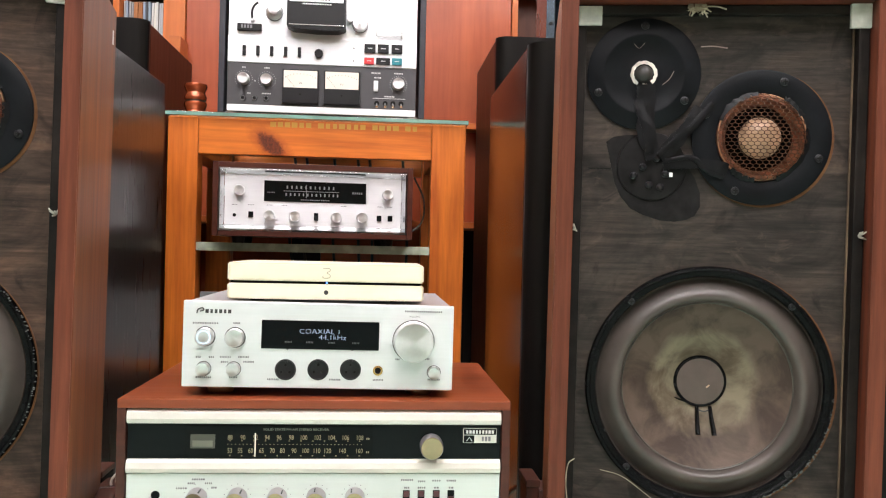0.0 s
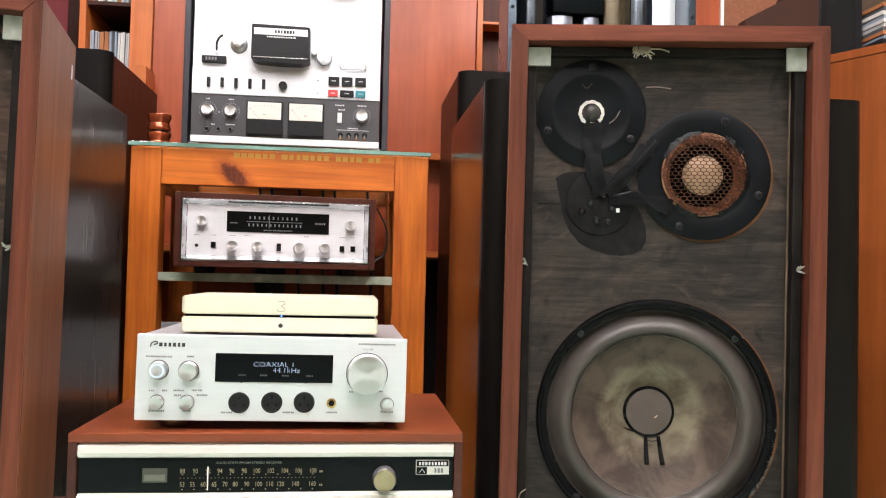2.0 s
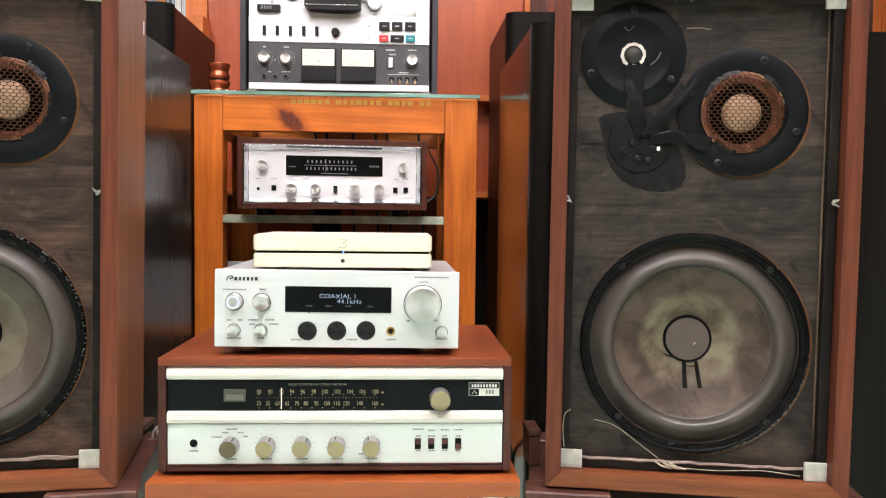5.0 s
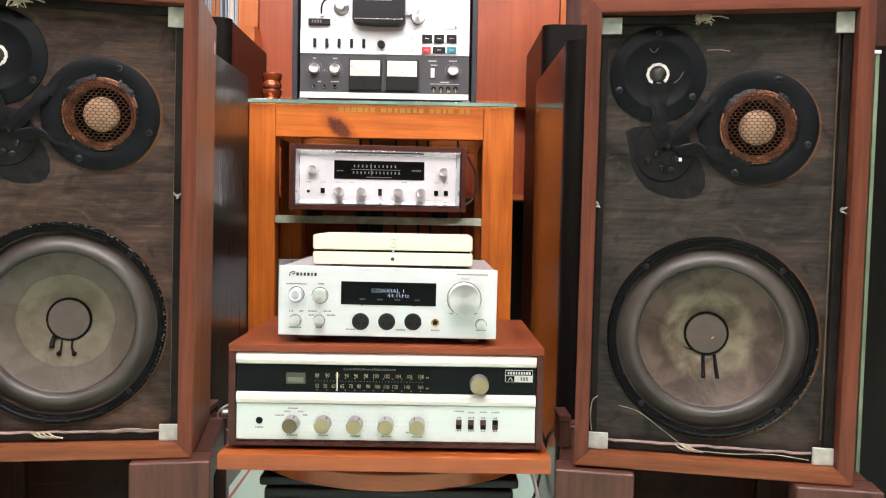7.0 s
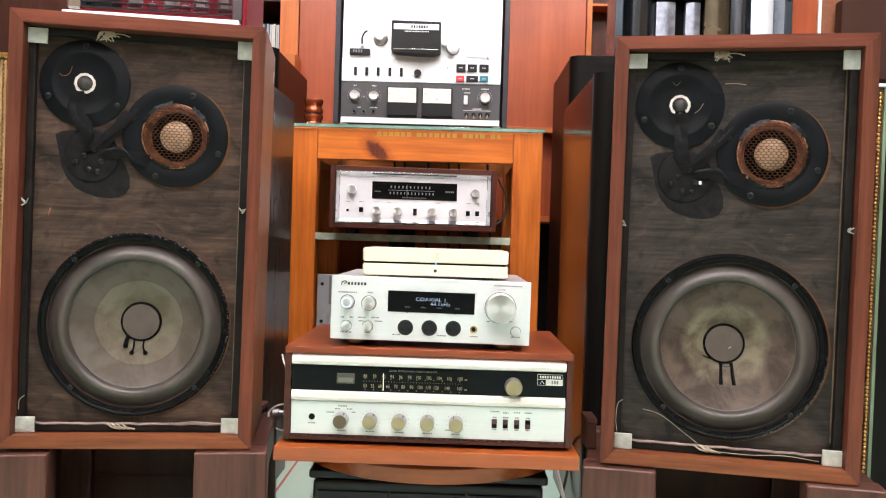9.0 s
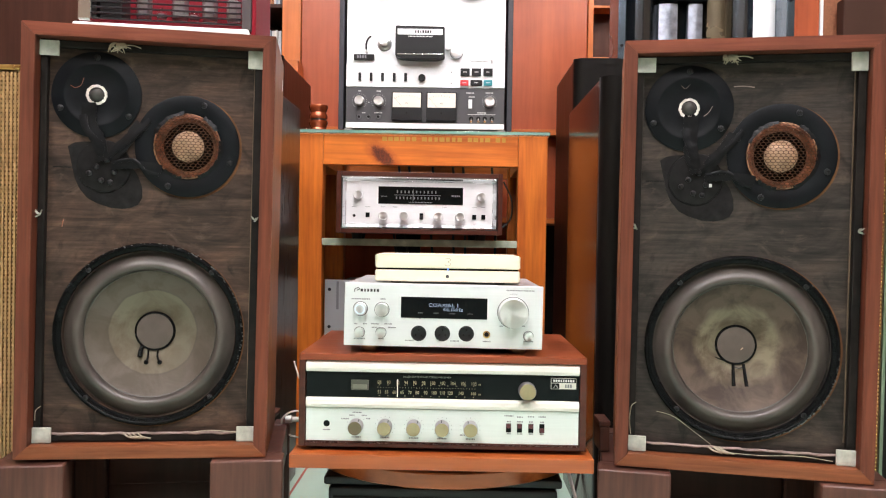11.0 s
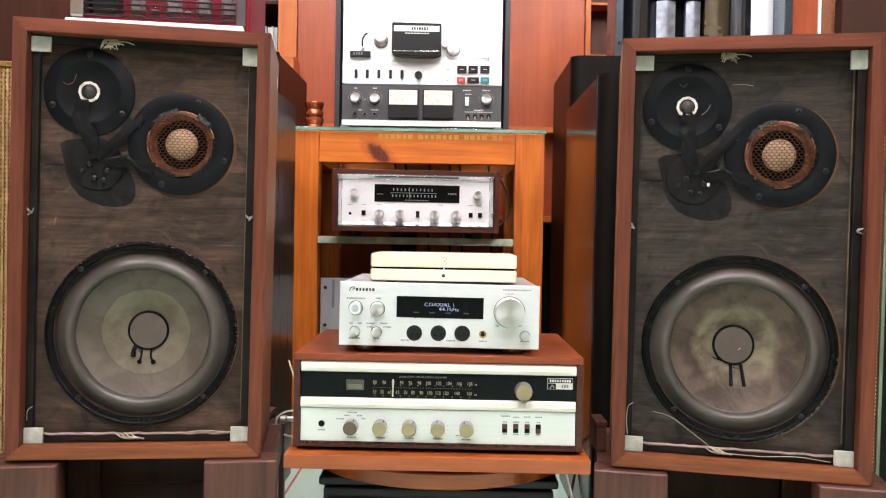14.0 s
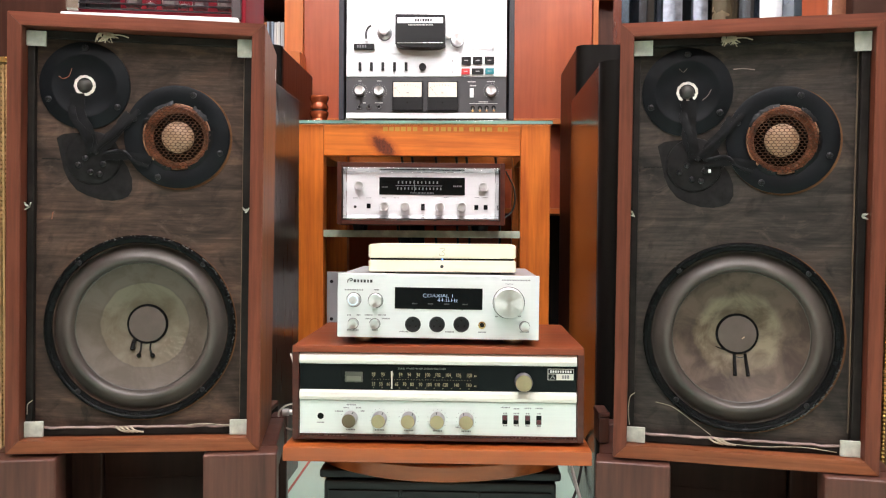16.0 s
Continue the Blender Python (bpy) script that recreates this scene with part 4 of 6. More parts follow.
    tagged(part("cover_print", bars(dx(425), U - 0.0344, dz(177), 0.062, 0.0028, 17, None, 72), INKWHITE, hood), kind="stuff")
    part("cover_lip", boxed((dx(304), U - 0.0356, dz(272)), (dx(544), U - 0.0343, dz(268)), 0.0005), CHROME, hood)
    part("counter", boxed((dx(70), U - 0.010, dz(291)), (dx(178), U + 0.001, dz(261)), 0.001), BLACK, ob, "black tape counter")
    tagged(part("counter_print", bars(dx(112), U - 0.0103, dz(275), 0.026, 0.007, 4, None, 73), INKGREY, ob), kind="stuff")
    part("tension_arm", tube(arc([(dx(135), U - 0.008, dz(238)), (dx(136), U - 0.012, dz(205)), (dx(147), U - 0.013, dz(180)), (dx(162), U - 0.013, dz(168))]), 0.0024, 8), BLACK, ob)
    part("arm_base", lathe(knob_profile(0.005, 0.01), (dx(136), U, dz(240)), 16), KNOB, ob)
    part("guide_roller", lathe([(0.017, 0), (0.0165, -0.004), (0.010, -0.007), (0.009, -0.02), (0, -0.021)], (dx(231), U, dz(203)), 30), KNOB, ob)
    part("pinch_arm", lathe(knob_profile(0.007, 0.012), (dx(572), U, dz(222)), 20), KNOB, ob)
    part("capstan_cap", lathe(knob_profile(0.0155, 0.018), (dx(616), U, dz(243)), 32), KNOB, ob)
    # thin dark rings drawn as the shade round both rollers
    for cx, cz, rr in ((231, 203, 0.0172), (616, 243, 0.0158)):
        part("roller_shade_ring", lathe([(rr, -0.0001), (rr + 0.0014, -0.0001), (rr + 0.0014, -0.0007), (rr, -0.0007)], (dx(cx), U, dz(cz)), 36), INKGREY, ob, "dark ring drawn as shade round the roller")
    part("tape_lifter", tube(arc([(dx(690), U - 0.006, dz(268)), (dx(697), U - 0.006, dz(289)), (dx(740), U - 0.006, dz(289)), (dx(805), U - 0.006, dz(284))]), 0.0022, 8), KNOB, ob)
    part("lifter_tip", tube([(dx(806), U - 0.006, dz(299)), (dx(806), U - 0.006, dz(268))], 0.0026, 8), KNOB, ob)
    for x in (-0.115, 0.115):
        reel = part("reel", lathe([(0.0, -0.024), (0.024, -0.024), (0.026, -0.012), (0.09, -0.012), (0.0905, -0.0095), (0.026, -0.0095), (0.026, 0), (0, 0)], (x, U, 0.436), 56), DECKFACE, ob, "pale tape reel")
        part("reel_rim", lathe([(0.0906, -0.0128), (0.0925, -0.0128), (0.0925, -0.009), (0.0906, -0.009), (0.0906, -0.0128)], (x, U, 0.436), 64), BLACK, reel, "thin black rim")


tape_deck()


def copper_stack():
    ob = thing("copper_feet", (-0.357, 0.95, 0.8611), "stack of lacquered copper turned feet on glass", "turned feet")
    prof = lambda z: [(0.0, z), (0.0235, z), (0.0245, z + 0.004), (0.0245, z + 0.008), (0.0205, z + 0.017), (0.0245, z + 0.027), (0.0255, z + 0.031), (0.0245, z + 0.036), (0, z + 0.036)]
    for z in (0.0, 0.041):
        part("turned_foot", lathe(prof(z), (0, 0, 0), 36, "z"), COPPER, ob)
    part("spacer", lathe([(0, 0.036), (0.021, 0.036), (0.021, 0.041), (0, 0.041)], (0, 0, 0), 30, "z"), BLACK, ob)


copper_stack()


# ---- the stack on the round stool ----
def stool():
    ob = thing("round_stand", (0.003, 0.12, FLOOR), "black box stand under a round wooden disc", "stand")
    f = -FLOOR
    body = part("body", boxed((-0.178, -0.075, 0.0), (0.178, 0.22, 0.2205 + f), 0.006, 3), BLACK, ob, "black plastic body")
    for a, b in ((-0.17, -0.062), (-0.058, 0.058), (0.062, 0.17)):
        part("front_panel", boxed((a, -0.0785, 0.005), (b, -0.0755, 0.206 + f), 0.002), BLACK, body)
    part("rim", boxed((-0.186, -0.07, 0.221 + f), (0.186, 0.225, 0.235 + f), 0.005, 3), BLACK, ob)
    part("disc", lathe([(0, 0.0), (0.2275, 0.0), (0.23, 0.002), (0.23, 0.0225), (0.2275, 0.0245), (0, 0.0245)], (0, 0.1, 0.2355 + f), 72, "z"), BOARD, ob, "round orange wooden disc")
    part("hub", lathe([(0, 0), (0.15, 0), (0.15, 0.0105), (0, 0.0105)], (0, 0.075, 0.2605 + f), 48, "z"), SHADOWBOX, ob)


stool()
board = thing("wooden_board", (0.001, -0.036, 0.2715), "thick orange wooden board on the round disc", "board")
part("slab", boxed((-0.221, 0, 0), (0.221, 0.36, 0.0205), 0.0015), BOARD, board)


def receiver():
    ob = thing("receiver", (0.001, -0.014, 0.2925), "vintage stereo receiver in walnut case, silver face", "receiver")
    W, H, D, t = 0.212, 0.1425, 0.295, 0.0095
    z0 = 0.0055
    part("case_side", boxed((-W, 0, z0), (-W + t, D, H), 0.001), WALNUT_DARK, ob)
    part("case_side", boxed((W - t, 0, z0), (W, D, H), 0.001), WALNUT_DARK, ob)
    part("case_top", boxed((-W + 0.0004, -0.0005, H - 0.0095), (W - 0.0004, D, H + 0.0006), 0.0012), WALNUT_TOP_LIT, ob, "reddish walnut top, overhead light put into its colour")
    part("case_bottom", boxed((-W + t + 0.0003, 0.0005, z0), (W - t - 0.0003, D, z0 + 0.0085), 0.001), WALNUT_DARK, ob)
    part("back", boxed((-W + t, D - 0.02, z0 + 0.009), (W - t, D - 0.006, H - 0.01), 0), BLACK, ob)
    for x in (-0.17, 0.17):
        for y in (0.03, D - 0.03):
            part("foot", lathe([(0.010, 0), (0.012, 0.0055), (0, 0.0055)], (x, y, 0), 16, "z"), RUBBER, ob)
    px = lambda c: (c - 639) / 2582
    pz = lambda c, x=120: 0.1322 - (c - 70 - (x - 120) * 0.0193) / 2582
    x0, x1 = -0.2015, 0.2015
    strip = [(0.0, 0.0), (-0.004, 0.0015), (-0.0055, 0.006), (-0.004, 0.0125), (0.0, 0.0155)]

    def moulding(za, zb):
        b = bmesh.new()
        rows = [[b.verts.new((x, 0.004 + y, za + (zb - za) * z / 0.0155)) for y, z in strip] for x in (x0, x1)]
        for k in range(len(strip) - 1):
            b.faces.new((rows[0][k], rows[1][k], rows[1][k + 1], rows[0][k + 1]))
        boxed((x0, 0.004, za), (x1, 0.008, zb), 0, bm=b)
        bmesh.ops.recalc_face_normals(b, faces=b.faces[:])
        return b

    part("upper_moulding", moulding(pz(112), pz(70.5)), CREAMSTRIP, ob, "silver moulding")
    part("dial_panel", boxed((x0, 0.005, pz(209)), (x1, 0.008, pz(113)), 0), GLOSSBLACK, ob, "black dial panel")
    part("middle_moulding", moulding(pz(249), pz(210)), CREAMSTRIP, ob, "silver moulding")
    part("face", boxed((x0, 0.003, pz(376)), (x1, 0.008, pz(250)), 0.0004), FLOOR_TINT_FACE, ob, "pale silver lower face with the floor's reflection tinted in")
    part("lower_lip", boxed((x0, 0.0005, pz(384)), (x1, 0.008, pz(376.5)), 0.0008), CREAMSTRIP, ob)
    F = 0.005
    win = part("dial_window", boxed((px(275), F - 0.0012, pz(208)), (px(795), F + 0.001, pz(117)), 0.0003), DIALGLASS, ob, "glossy dial window")
    part("tuning_meter", boxed((px(290), F - 0.0024, pz(180)), (px(357), F - 0.001, pz(141)), 0.0005), METERGREY, win, "grey-green tuning meter")
    part("meter_slot", boxed((px(296), F - 0.0028, pz(175)), (px(351), F - 0.0022, pz(158)), 0.0002), paint("meter_pale", (0.17, 0.17, 0.13), 0.4), win)
    dial = bmesh.new()
    R = F - 0.0015
    for k, c in enumerate((398, 433, 468, 500, 533, 567, 601, 640, 679, 718, 758)):
        lettering(str(88 + 2 * k), px(c), R, pz(147 + (c - 120) * 0.0193 * 0 + 3, 120), 0.0054, dial, 0.74)
    for c, s in ((398, "53"), (426, "55"), (455, "60"), (485, "65"), (515, "70"), (543, "80"), (575, "90"), (607, "100"), (638, "110"), (668, "120"), (710, "140"), (757, "160")):
        lettering(s, px(c), R, pz(187), 0.0054, dial, 0.74)
    for k in range(36):
        x = px(392 + k * 10.6)
        boxed((x - 0.0005, R, pz(169.5)), (x + 0.0005, R + 0.0003, pz(168)), 0, bm=dial)
    for k in range(12):
        x = px(398 + k * 32.7)
        boxed((x - 0.0007, R, pz(202)), (x + 0.0007, R + 0.0003, pz(199)), 0, bm=dial)
        boxed((x - 0.0007, R, pz(160)), (x + 0.0007, R + 0.0003, pz(158)), 0, bm=dial)
    tagged(part("dial_scale", dial, INKGOLD, win, "gold dial numbers"), kind="stuff")
    part("dial_heading", lettering("SOLID STATE FM-AM STEREO RECEIVER", px(580), R, pz(127), 0.0026, None, 1.12), paint("heading_print", (0.2, 0.21, 0.17), 0.5), win)
    part("dial_ends", merge(bars(px(781), R, pz(152), 0.004, 0.002, 2, None, 3), bars(px(781), R, pz(190), 0.004, 0.002, 2, None, 4)), INKGOLD, win)
    part("pointer", boxed((px(466), R - 0.001, pz(203)), (px(469), R - 0.0004, pz(137)), 0), POINTER, win, "lit white pointer")
    kn = part("tuning_knob", lathe(knob_profile(0.0126, 0.016, 0.0128), (px(961), F, pz(170)), 48), KNOB_SIDE, ob)
    part("knob_cap", lathe([(0.0119, 0), (0.0115, -0.0012), (0, -0.0008)], (px(961), F - 0.016, pz(170)), 40), CHAMPAGNE, kn, "spun champagne cap")
    badge = part("badge", boxed((px(1052), F - 0.0015, pz(163)), (px(1148), F + 0.001, pz(121)), 0.0003), CREAMSTRIP, ob, "silver maker's badge")
    part("badge_panel", boxed((px(1053.5), F - 0.0019, pz(139)), (px(1146.5), F - 0.0012, pz(122.5)), 0), GLOSSBLACK, badge)
    part("badge_panel", boxed((px(1053.5), F - 0.0019, pz(161.5)), (px(1084), F - 0.0012, pz(141)), 0), GLOSSBLACK, badge)
    tagged(part("badge_bars", bars(px(1100), F - 0.0021, pz(131), 0.032, 0.0036, 9, None, 12), INKWHITE, badge), kind="stuff")
    tagged(part("badge_bars", bars(px(1118), F - 0.0017, pz(151), 0.011, 0.005, 3, None, 13), INKGREY, badge), kind="stuff")
    tri = tube([(px(1062), F - 0.0021, pz(157)), (px(1070), F - 0.0021, pz(146)), (px(1077), F - 0.0021, pz(157))], 0.0005, 4)
    part("badge_mark", tri, INKWHITE, badge)
    L = 0.003
    part("jack", lathe([(0.0048, 0), (0.0044, -0.0012), (0.0034, -0.0012), (0.0032, -0.0003), (0, -0.0003)], (px(198), L, pz(310)), 20), GLOSSBLACK, ob)
    ticks = bmesh.new()
    for k, (cx, cz) in enumerate(((312, 316), (422, 316), (532, 316), (640, 316), (748, 316))):
        k_ob = part("knob", lathe(knob_profile(0.0105, 0.02, 0.0107), (px(cx), L, pz(cz)), 40), KNOB_SIDE, ob, "turned knob with champagne face")
        part("knob_cap", lathe([(0.0099, 0), (0.0096, -0.001), (0, -0.0007)], (px(cx), L - 0.02, pz(cz)), 36), CHAMPAGNE if k else paint("bronze_cap", (0.20, 0.15, 0.10), 0.3, metal=0.9), k_ob)
        a = radians((65, 60, 55, 95, 110)[k])
        part("pointer_line", boxed((px(cx) + 0.0105 * math.cos(a) - 0.0006, L - 0.017, pz(cz) + 0.0105 * math.sin(a) - 0.0015), (px(cx) + 0.0105 * math.cos(a) + 0.0006, L - 0.006, pz(cz) + 0.0105 * math.sin(a) + 0.001), 0), INK, k_ob)
        for j in range(11 if k else 4):
            b = radians(220 - j * (260 / 10 if k else 60))
            x, z = px(cx) + 0.0142 * math.cos(b), pz(cz) + 0.0142 * math.sin(b)
            boxed((x - 0.0004, L - 0.0002, z - 0.0004), (x + 0.0004, L + 0.0001, z + 0.0004), 0, bm=ticks)
        bars(px(cx), L - 0.0002, pz(360), 0.014, 0.0021, 6, ticks, 80 + k)
    for k, (cx, cz, w, n) in enumerate(((198, 334, 0.011, 6), (268, 291, 0.012, 5), (314, 266, 0.014, 6), (295, 277, 0.008, 4), (342, 277, 0.008, 4), (357, 289, 0.006, 3), (718, 345, 0.008, 4), (894, 268, 0.014, 7), (936, 272, 0.009, 4), (978, 270, 0.01, 4), (1020, 270, 0.011, 5), (894, 336, 0.006, 3), (936, 336, 0.008, 4), (978, 336, 0.006, 3), (1020, 336, 0.006, 3), (894, 290, 0.006, 3), (936, 290, 0.009, 4), (978, 290, 0.006, 2), (1020, 290, 0.006, 2))):
        bars(px(cx), L - 0.0002, pz(cz), w, 0.0019, n, ticks, 90 + k)
    tagged(part("panel_print", ticks, INKGREY, ob), kind="stuff")
    for k, cx in enumerate((893, 935, 978, 1020)):
        s = part("rocker_switch", boxed((px(cx) - 0.0038, L - 0.0012, pz(331)), (px(cx) + 0.0038, L + 0.002, pz(297)), 0.0006), GLOSSBLACK, ob)
        lo, hi = (298, 314) if k < 3 else (313, 330)
        part("rocker", boxed((px(cx) - 0.0031, L - 0.0038, pz(hi)), (px(cx) + 0.0031, L - 0.0013, pz(lo)), 0.0007), MAROON, s, "dark maroon rocker")


receiver()
cable([(-0.225, 0.21, 0.300), (-0.246, 0.195, 0.304), (-0.266, 0.19, 0.302), (-0.280, 0.19, 0.289), (-0.276, 0.19, 0.272), (-0.262, 0.19, 0.261), (-0.236, 0.20, 0.256)], 0.0017, CABLE, "thin pale cable looping beside the receiver")
cable([(-0.262, 0.20, 0.390), (-0.256, 0.195, 0.374), (-0.247, 0.19, 0.357), (-0.2135, 0.185, 0.318)], 0.0016, CABLE, "short pale cable end beside the receiver")
plug = thing("cable_plug", (-0.232, 0.185, 0.2915), "silver metal cable plug behind the receiver", "plug")
part("barrel", lathe([(0, 0), (0.0060, 0), (0.0066, 0.010), (0.0046, 0.012), (0.0046, 0.030), (0, 0.030)], (-0.040, 0, 0), 18, "x"), KNOB, plug)
cable([(0.20, 0.30, 0.26), (0.235, 0.34, 0.18), (0.262, 0.30, 0.08), (0.27, 0.2, FLOOR + 0.004), (0.25, 0.05, FLOOR + 0.004)], 0.0035, CABLE, "pale cable running down to the floor")
cable([(0.22, 0.32, 0.26), (0.272, 0.40, 0.2), (0.265, 0.42, 0.10), (0.24, 0.38, FLOOR + 0.004), (0.235, 0.25, FLOOR + 0.004)], 0.003, CABLEDARK, "dark cable running down to the floor")


def converter():
    ob = thing("silver_converter", (0.0, 0.0, 0.4352), "silver converter with round volume knob and display", "converter", ry=0.42)
    W, z0 = 0.148, 0.0105
    H = 0.1045
    px = lambda c: (c - 586) / 2618
    pz = lambda c, x=197: H - (c - 90 - (x - 197) * 0.0172) / 2618
    part("face", boxed((-W, 0, z0), (W, 0.008, H), 0.0012), SILVER, ob, "brushed silver face")
    part("body", boxed((-W + 0.0025, 0.0083, z0 + 0.001), (W - 0.0025, 0.265, H - 0.001), 0.001), SILVER_BODY, ob)
    for x in (-0.112, 0.112):
        for y in (0.035, 0.23):
            part("foot", lathe([(0, 0), (0.0135, 0), (0.0145, 0.0015), (0.0145, 0.008), (0.012, 0.0102), (0, 0.0102)], (x, y, 0), 30, "z"), CHAMPAGNE, ob, "bronze foot")
    disp = part("display", boxed((px(420), -0.0012, pz(227, 420)), (px(757), 0.002, pz(150.5, 757)), 0.0006), GLOSSBLACK, ob, "black display")
    txt = lettering("COAXIAL 1", px(587), -0.0015, pz(177, 500), 0.0056, None, 1.16, "CENTER", 0.00018)
    lettering("44.1kHz", px(623), -0.0015, pz(193.5, 500), 0.0056, txt, 1.16, "CENTER", 0.00018)
    part("display_text", txt, DISPLAYTEXT, disp, "pale blue lit characters")
    faint = bmesh.new()
    for k, c in enumerate((497, 558, 620, 690)):
        bars(px(c), -0.0014, pz(208, 500), 0.008, 0.0018, 5, faint, 110 + k)
    tagged(part("display_marks", faint, paint("faint_print", (0.06, 0.065, 0.07), 0.5), disp), kind="stuff")
    vol = part("volume_knob", lathe([(0.0222, 0), (0.0222, -0.003), (0.0214, -0.0034), (0.0214, -0.019), (0.0206, -0.0205), (0.016, -0.0206), (0.0, -0.0200)], (px(857), 0, pz(205, 857)), 64), KNOB, ob, "large spun silver volume knob")
    part("knob_ring", lathe([(0.0226, -0.0001), (0.0234, -0.0001), (0.0234, -0.0008), (0.0226, -0.0008)], (px(857), 0, pz(205, 857)), 64), INK, vol)
    for cx, cz, r in ((262, 193, 0.0096), (346, 196, 0.0099), (260, 285, 0.0072), (344, 286, 0.0072), (919, 296, 0.0068)):
        k = part("knob", lathe(knob_profile(r, 0.0095, r * 1.04, 0.0004), (px(cx), 0, pz(cz, cx)), 40), KNOB, ob, "spun silver knob")
        part("knob_gap", lathe([(r * 1.05, -0.0001), (r * 1.14, -0.0001), (r * 1.14, -0.0006), (r * 1.05, -0.0006)], (px(cx), 0, pz(cz, cx)), 40), INK, k)
        if cx == 262:
            part("lit_ring", lathe([(0.0062, -0.0096), (0.0070, -0.0098), (0.0076, -0.0096)], (px(cx), 0, pz(cz, cx)), 40), PALEBLUE, k, "pale blue lit ring")
    for cx in (491, 584, 677):
        sk = part("balanced_socket", lathe([(0.0116, 0), (0.0116, -0.0012), (0.0106, -0.0016), (0.0102, -0.0006), (0.0098, -0.0004), (0, -0.0004)], (px(cx), 0, pz(288, cx)), 36), BLACK, ob, "round black socket")
        for a in (90, 210, 330):
            part("contact", lathe([(0.0018, 0.0), (0.0014, -0.0012), (0, -0.0012)], (px(cx) + 0.0052 * math.cos(radians(a)), -0.0003, pz(288, cx) + 0.0052 * math.sin(radians(a))), 10), SHADOWBOX, sk)
        part("latch", boxed((px(cx) - 0.002, -0.0018, pz(288, cx) + 0.0085), (px(cx) + 0.002, 0.0, pz(288, cx) + 0.0112), 0.0004), STEEL, sk)
    jk = part("phone_jack", lathe([(0.0055, 0), (0.0054, -0.0015), (0.0036, -0.0016), (0.0034, 0.003), (0, 0.003)], (px(756), 0, pz(291, 756)), 24), GOLD, ob, "gold phone jack")
    part("jack_hole", lathe([(0.0034, -0.0002), (0, -0.0002)], (px(756), 0, pz(291, 756)), 18), SHADOWBOX, jk)
    pr = bmesh.new()
    for k, (cx, cz, w, n) in enumerate(((262, 155, 0.028, 11), (349, 155, 0.008, 5), (884, 119, 0.042, 18), (244, 252, 0.006, 3), (281, 252, 0.006, 3), (260, 310, 0.017, 8), (320, 252, 0.012, 7), (371, 252, 0.012, 7), (318, 266, 0.008, 4), (386, 266, 0.012, 7), (344, 310, 0.009, 5), (456, 316, 0.013, 7), (632, 317, 0.013, 7), (757, 318, 0.012, 7), (919, 317, 0.014, 8), (812, 258, 0.005, 3), (899, 257, 0.005, 3))):
        bars(px(cx), -0.0002, pz(cz, cx), w, 0.0019, n, pr, 120 + k)
    tagged(part("panel_print", pr, INKGREY, ob), kind="stuff")
    part("panel_word", lettering("VOLUME", px(858), -0.0003, pz(134, 858), 0.0021), INKGREY, ob)
    part("panel_word", lettering("INPUT", px(349), -0.0003, pz(155, 349), 0.0019), INKGREY, ob)
    for cx, cz in ((495, 229), (680, 231)):
        part("sensor_dot", lathe([(0.0011, 0), (0, -0.0004)], (px(cx), 0, pz(cz, cx)), 10), INK, ob)
    lg = tube(arc([(px(237), -0.0004, pz(127, 237)), (px(240), -0.0004, pz(116, 240)), (px(252), -0.0004, pz(111, 240)), (px(256), -0.0004, pz(117, 240)), (px(246), -0.0004, pz(121, 240))]), 0.0007, 5)
    bars(px(297), -0.0003, pz(121, 290), 0.029, 0.0042, 6, lg, 140)
    part("maker_mark", lg, INK, ob, "black maker's mark")


converter()


def cream_box():
    ob = thing("cream_player", (0.0055, 0.012, 0.5395), "cream two-tier music player on the silver converter", "music player")

    def rounded(z0, z1):
        w, d, r = 0.1095, 0.15, 0.005
        out = []
        for cx, cy, a0 in ((-w + r, r, 180), (w - r, r, 270), (w - r, d - r, 0), (-w + r, d - r, 90)):
            out += [(cx + r * math.cos(radians(a0 + a)), cy + r * math.sin(radians(a0 + a))) for a in range(0, 91, 15)]
        b = column(out, z0, z1)
        caps = [e for e in b.edges if abs(e.verts[0].co.z - e.verts[1].co.z) < 1e-6]
        bmesh.ops.bevel(b, geom=caps, offset=0.0015, segments=2, affect="EDGES")
        return smooth(b, 0.5)

    part("lower_case", rounded(0.003, 0.0205), CREAM, ob)
    part("upper_case", rounded(0.0235, 0.0435), CREAM, ob)
    part("black_gap", boxed((-0.106, 0.003, 0.0206), (0.106, 0.142, 0.0234), 0), GLOSSBLACK, ob, "black gap between the tiers")
    for x in (-0.08, 0.08):
        for y in (0.03, 0.12):
            part("foot", lathe([(0, 0), (0.008, 0), (0.008, 0.0032), (0, 0.0032)], (x, y, 0), 16, "z"), RUBBER, ob)
    part("led", lathe([(0.0011, 0), (0, -0.0006)], (0.0005, 0.0027, 0.0222), 10), BLUE, ob, "blue light")
    part("sensor", lathe([(0.0026, 0), (0.0022, -0.0003), (0, -0.0002)], (0, 0, 0.0115), 18), INK, ob)
    mark = tube(arc([(-0.0035, -0.0001, 0.0385), (0.003, -0.0001, 0.0385), (0.0042, -0.0001, 0.036), (0.0005, -0.0001, 0.0335), (0.0042, -0.0001, 0.031), (0.003, -0.0001, 0.028), (-0.0035, -0.0001, 0.028), (-0.0035, -0.0001, 0.0305)]), 0.0005, 5)
    part("maker_mark", mark, paint("mark_grey", (0.42, 0.37, 0.27), 0.4), ob, "grey maker's mark")


cream_box()


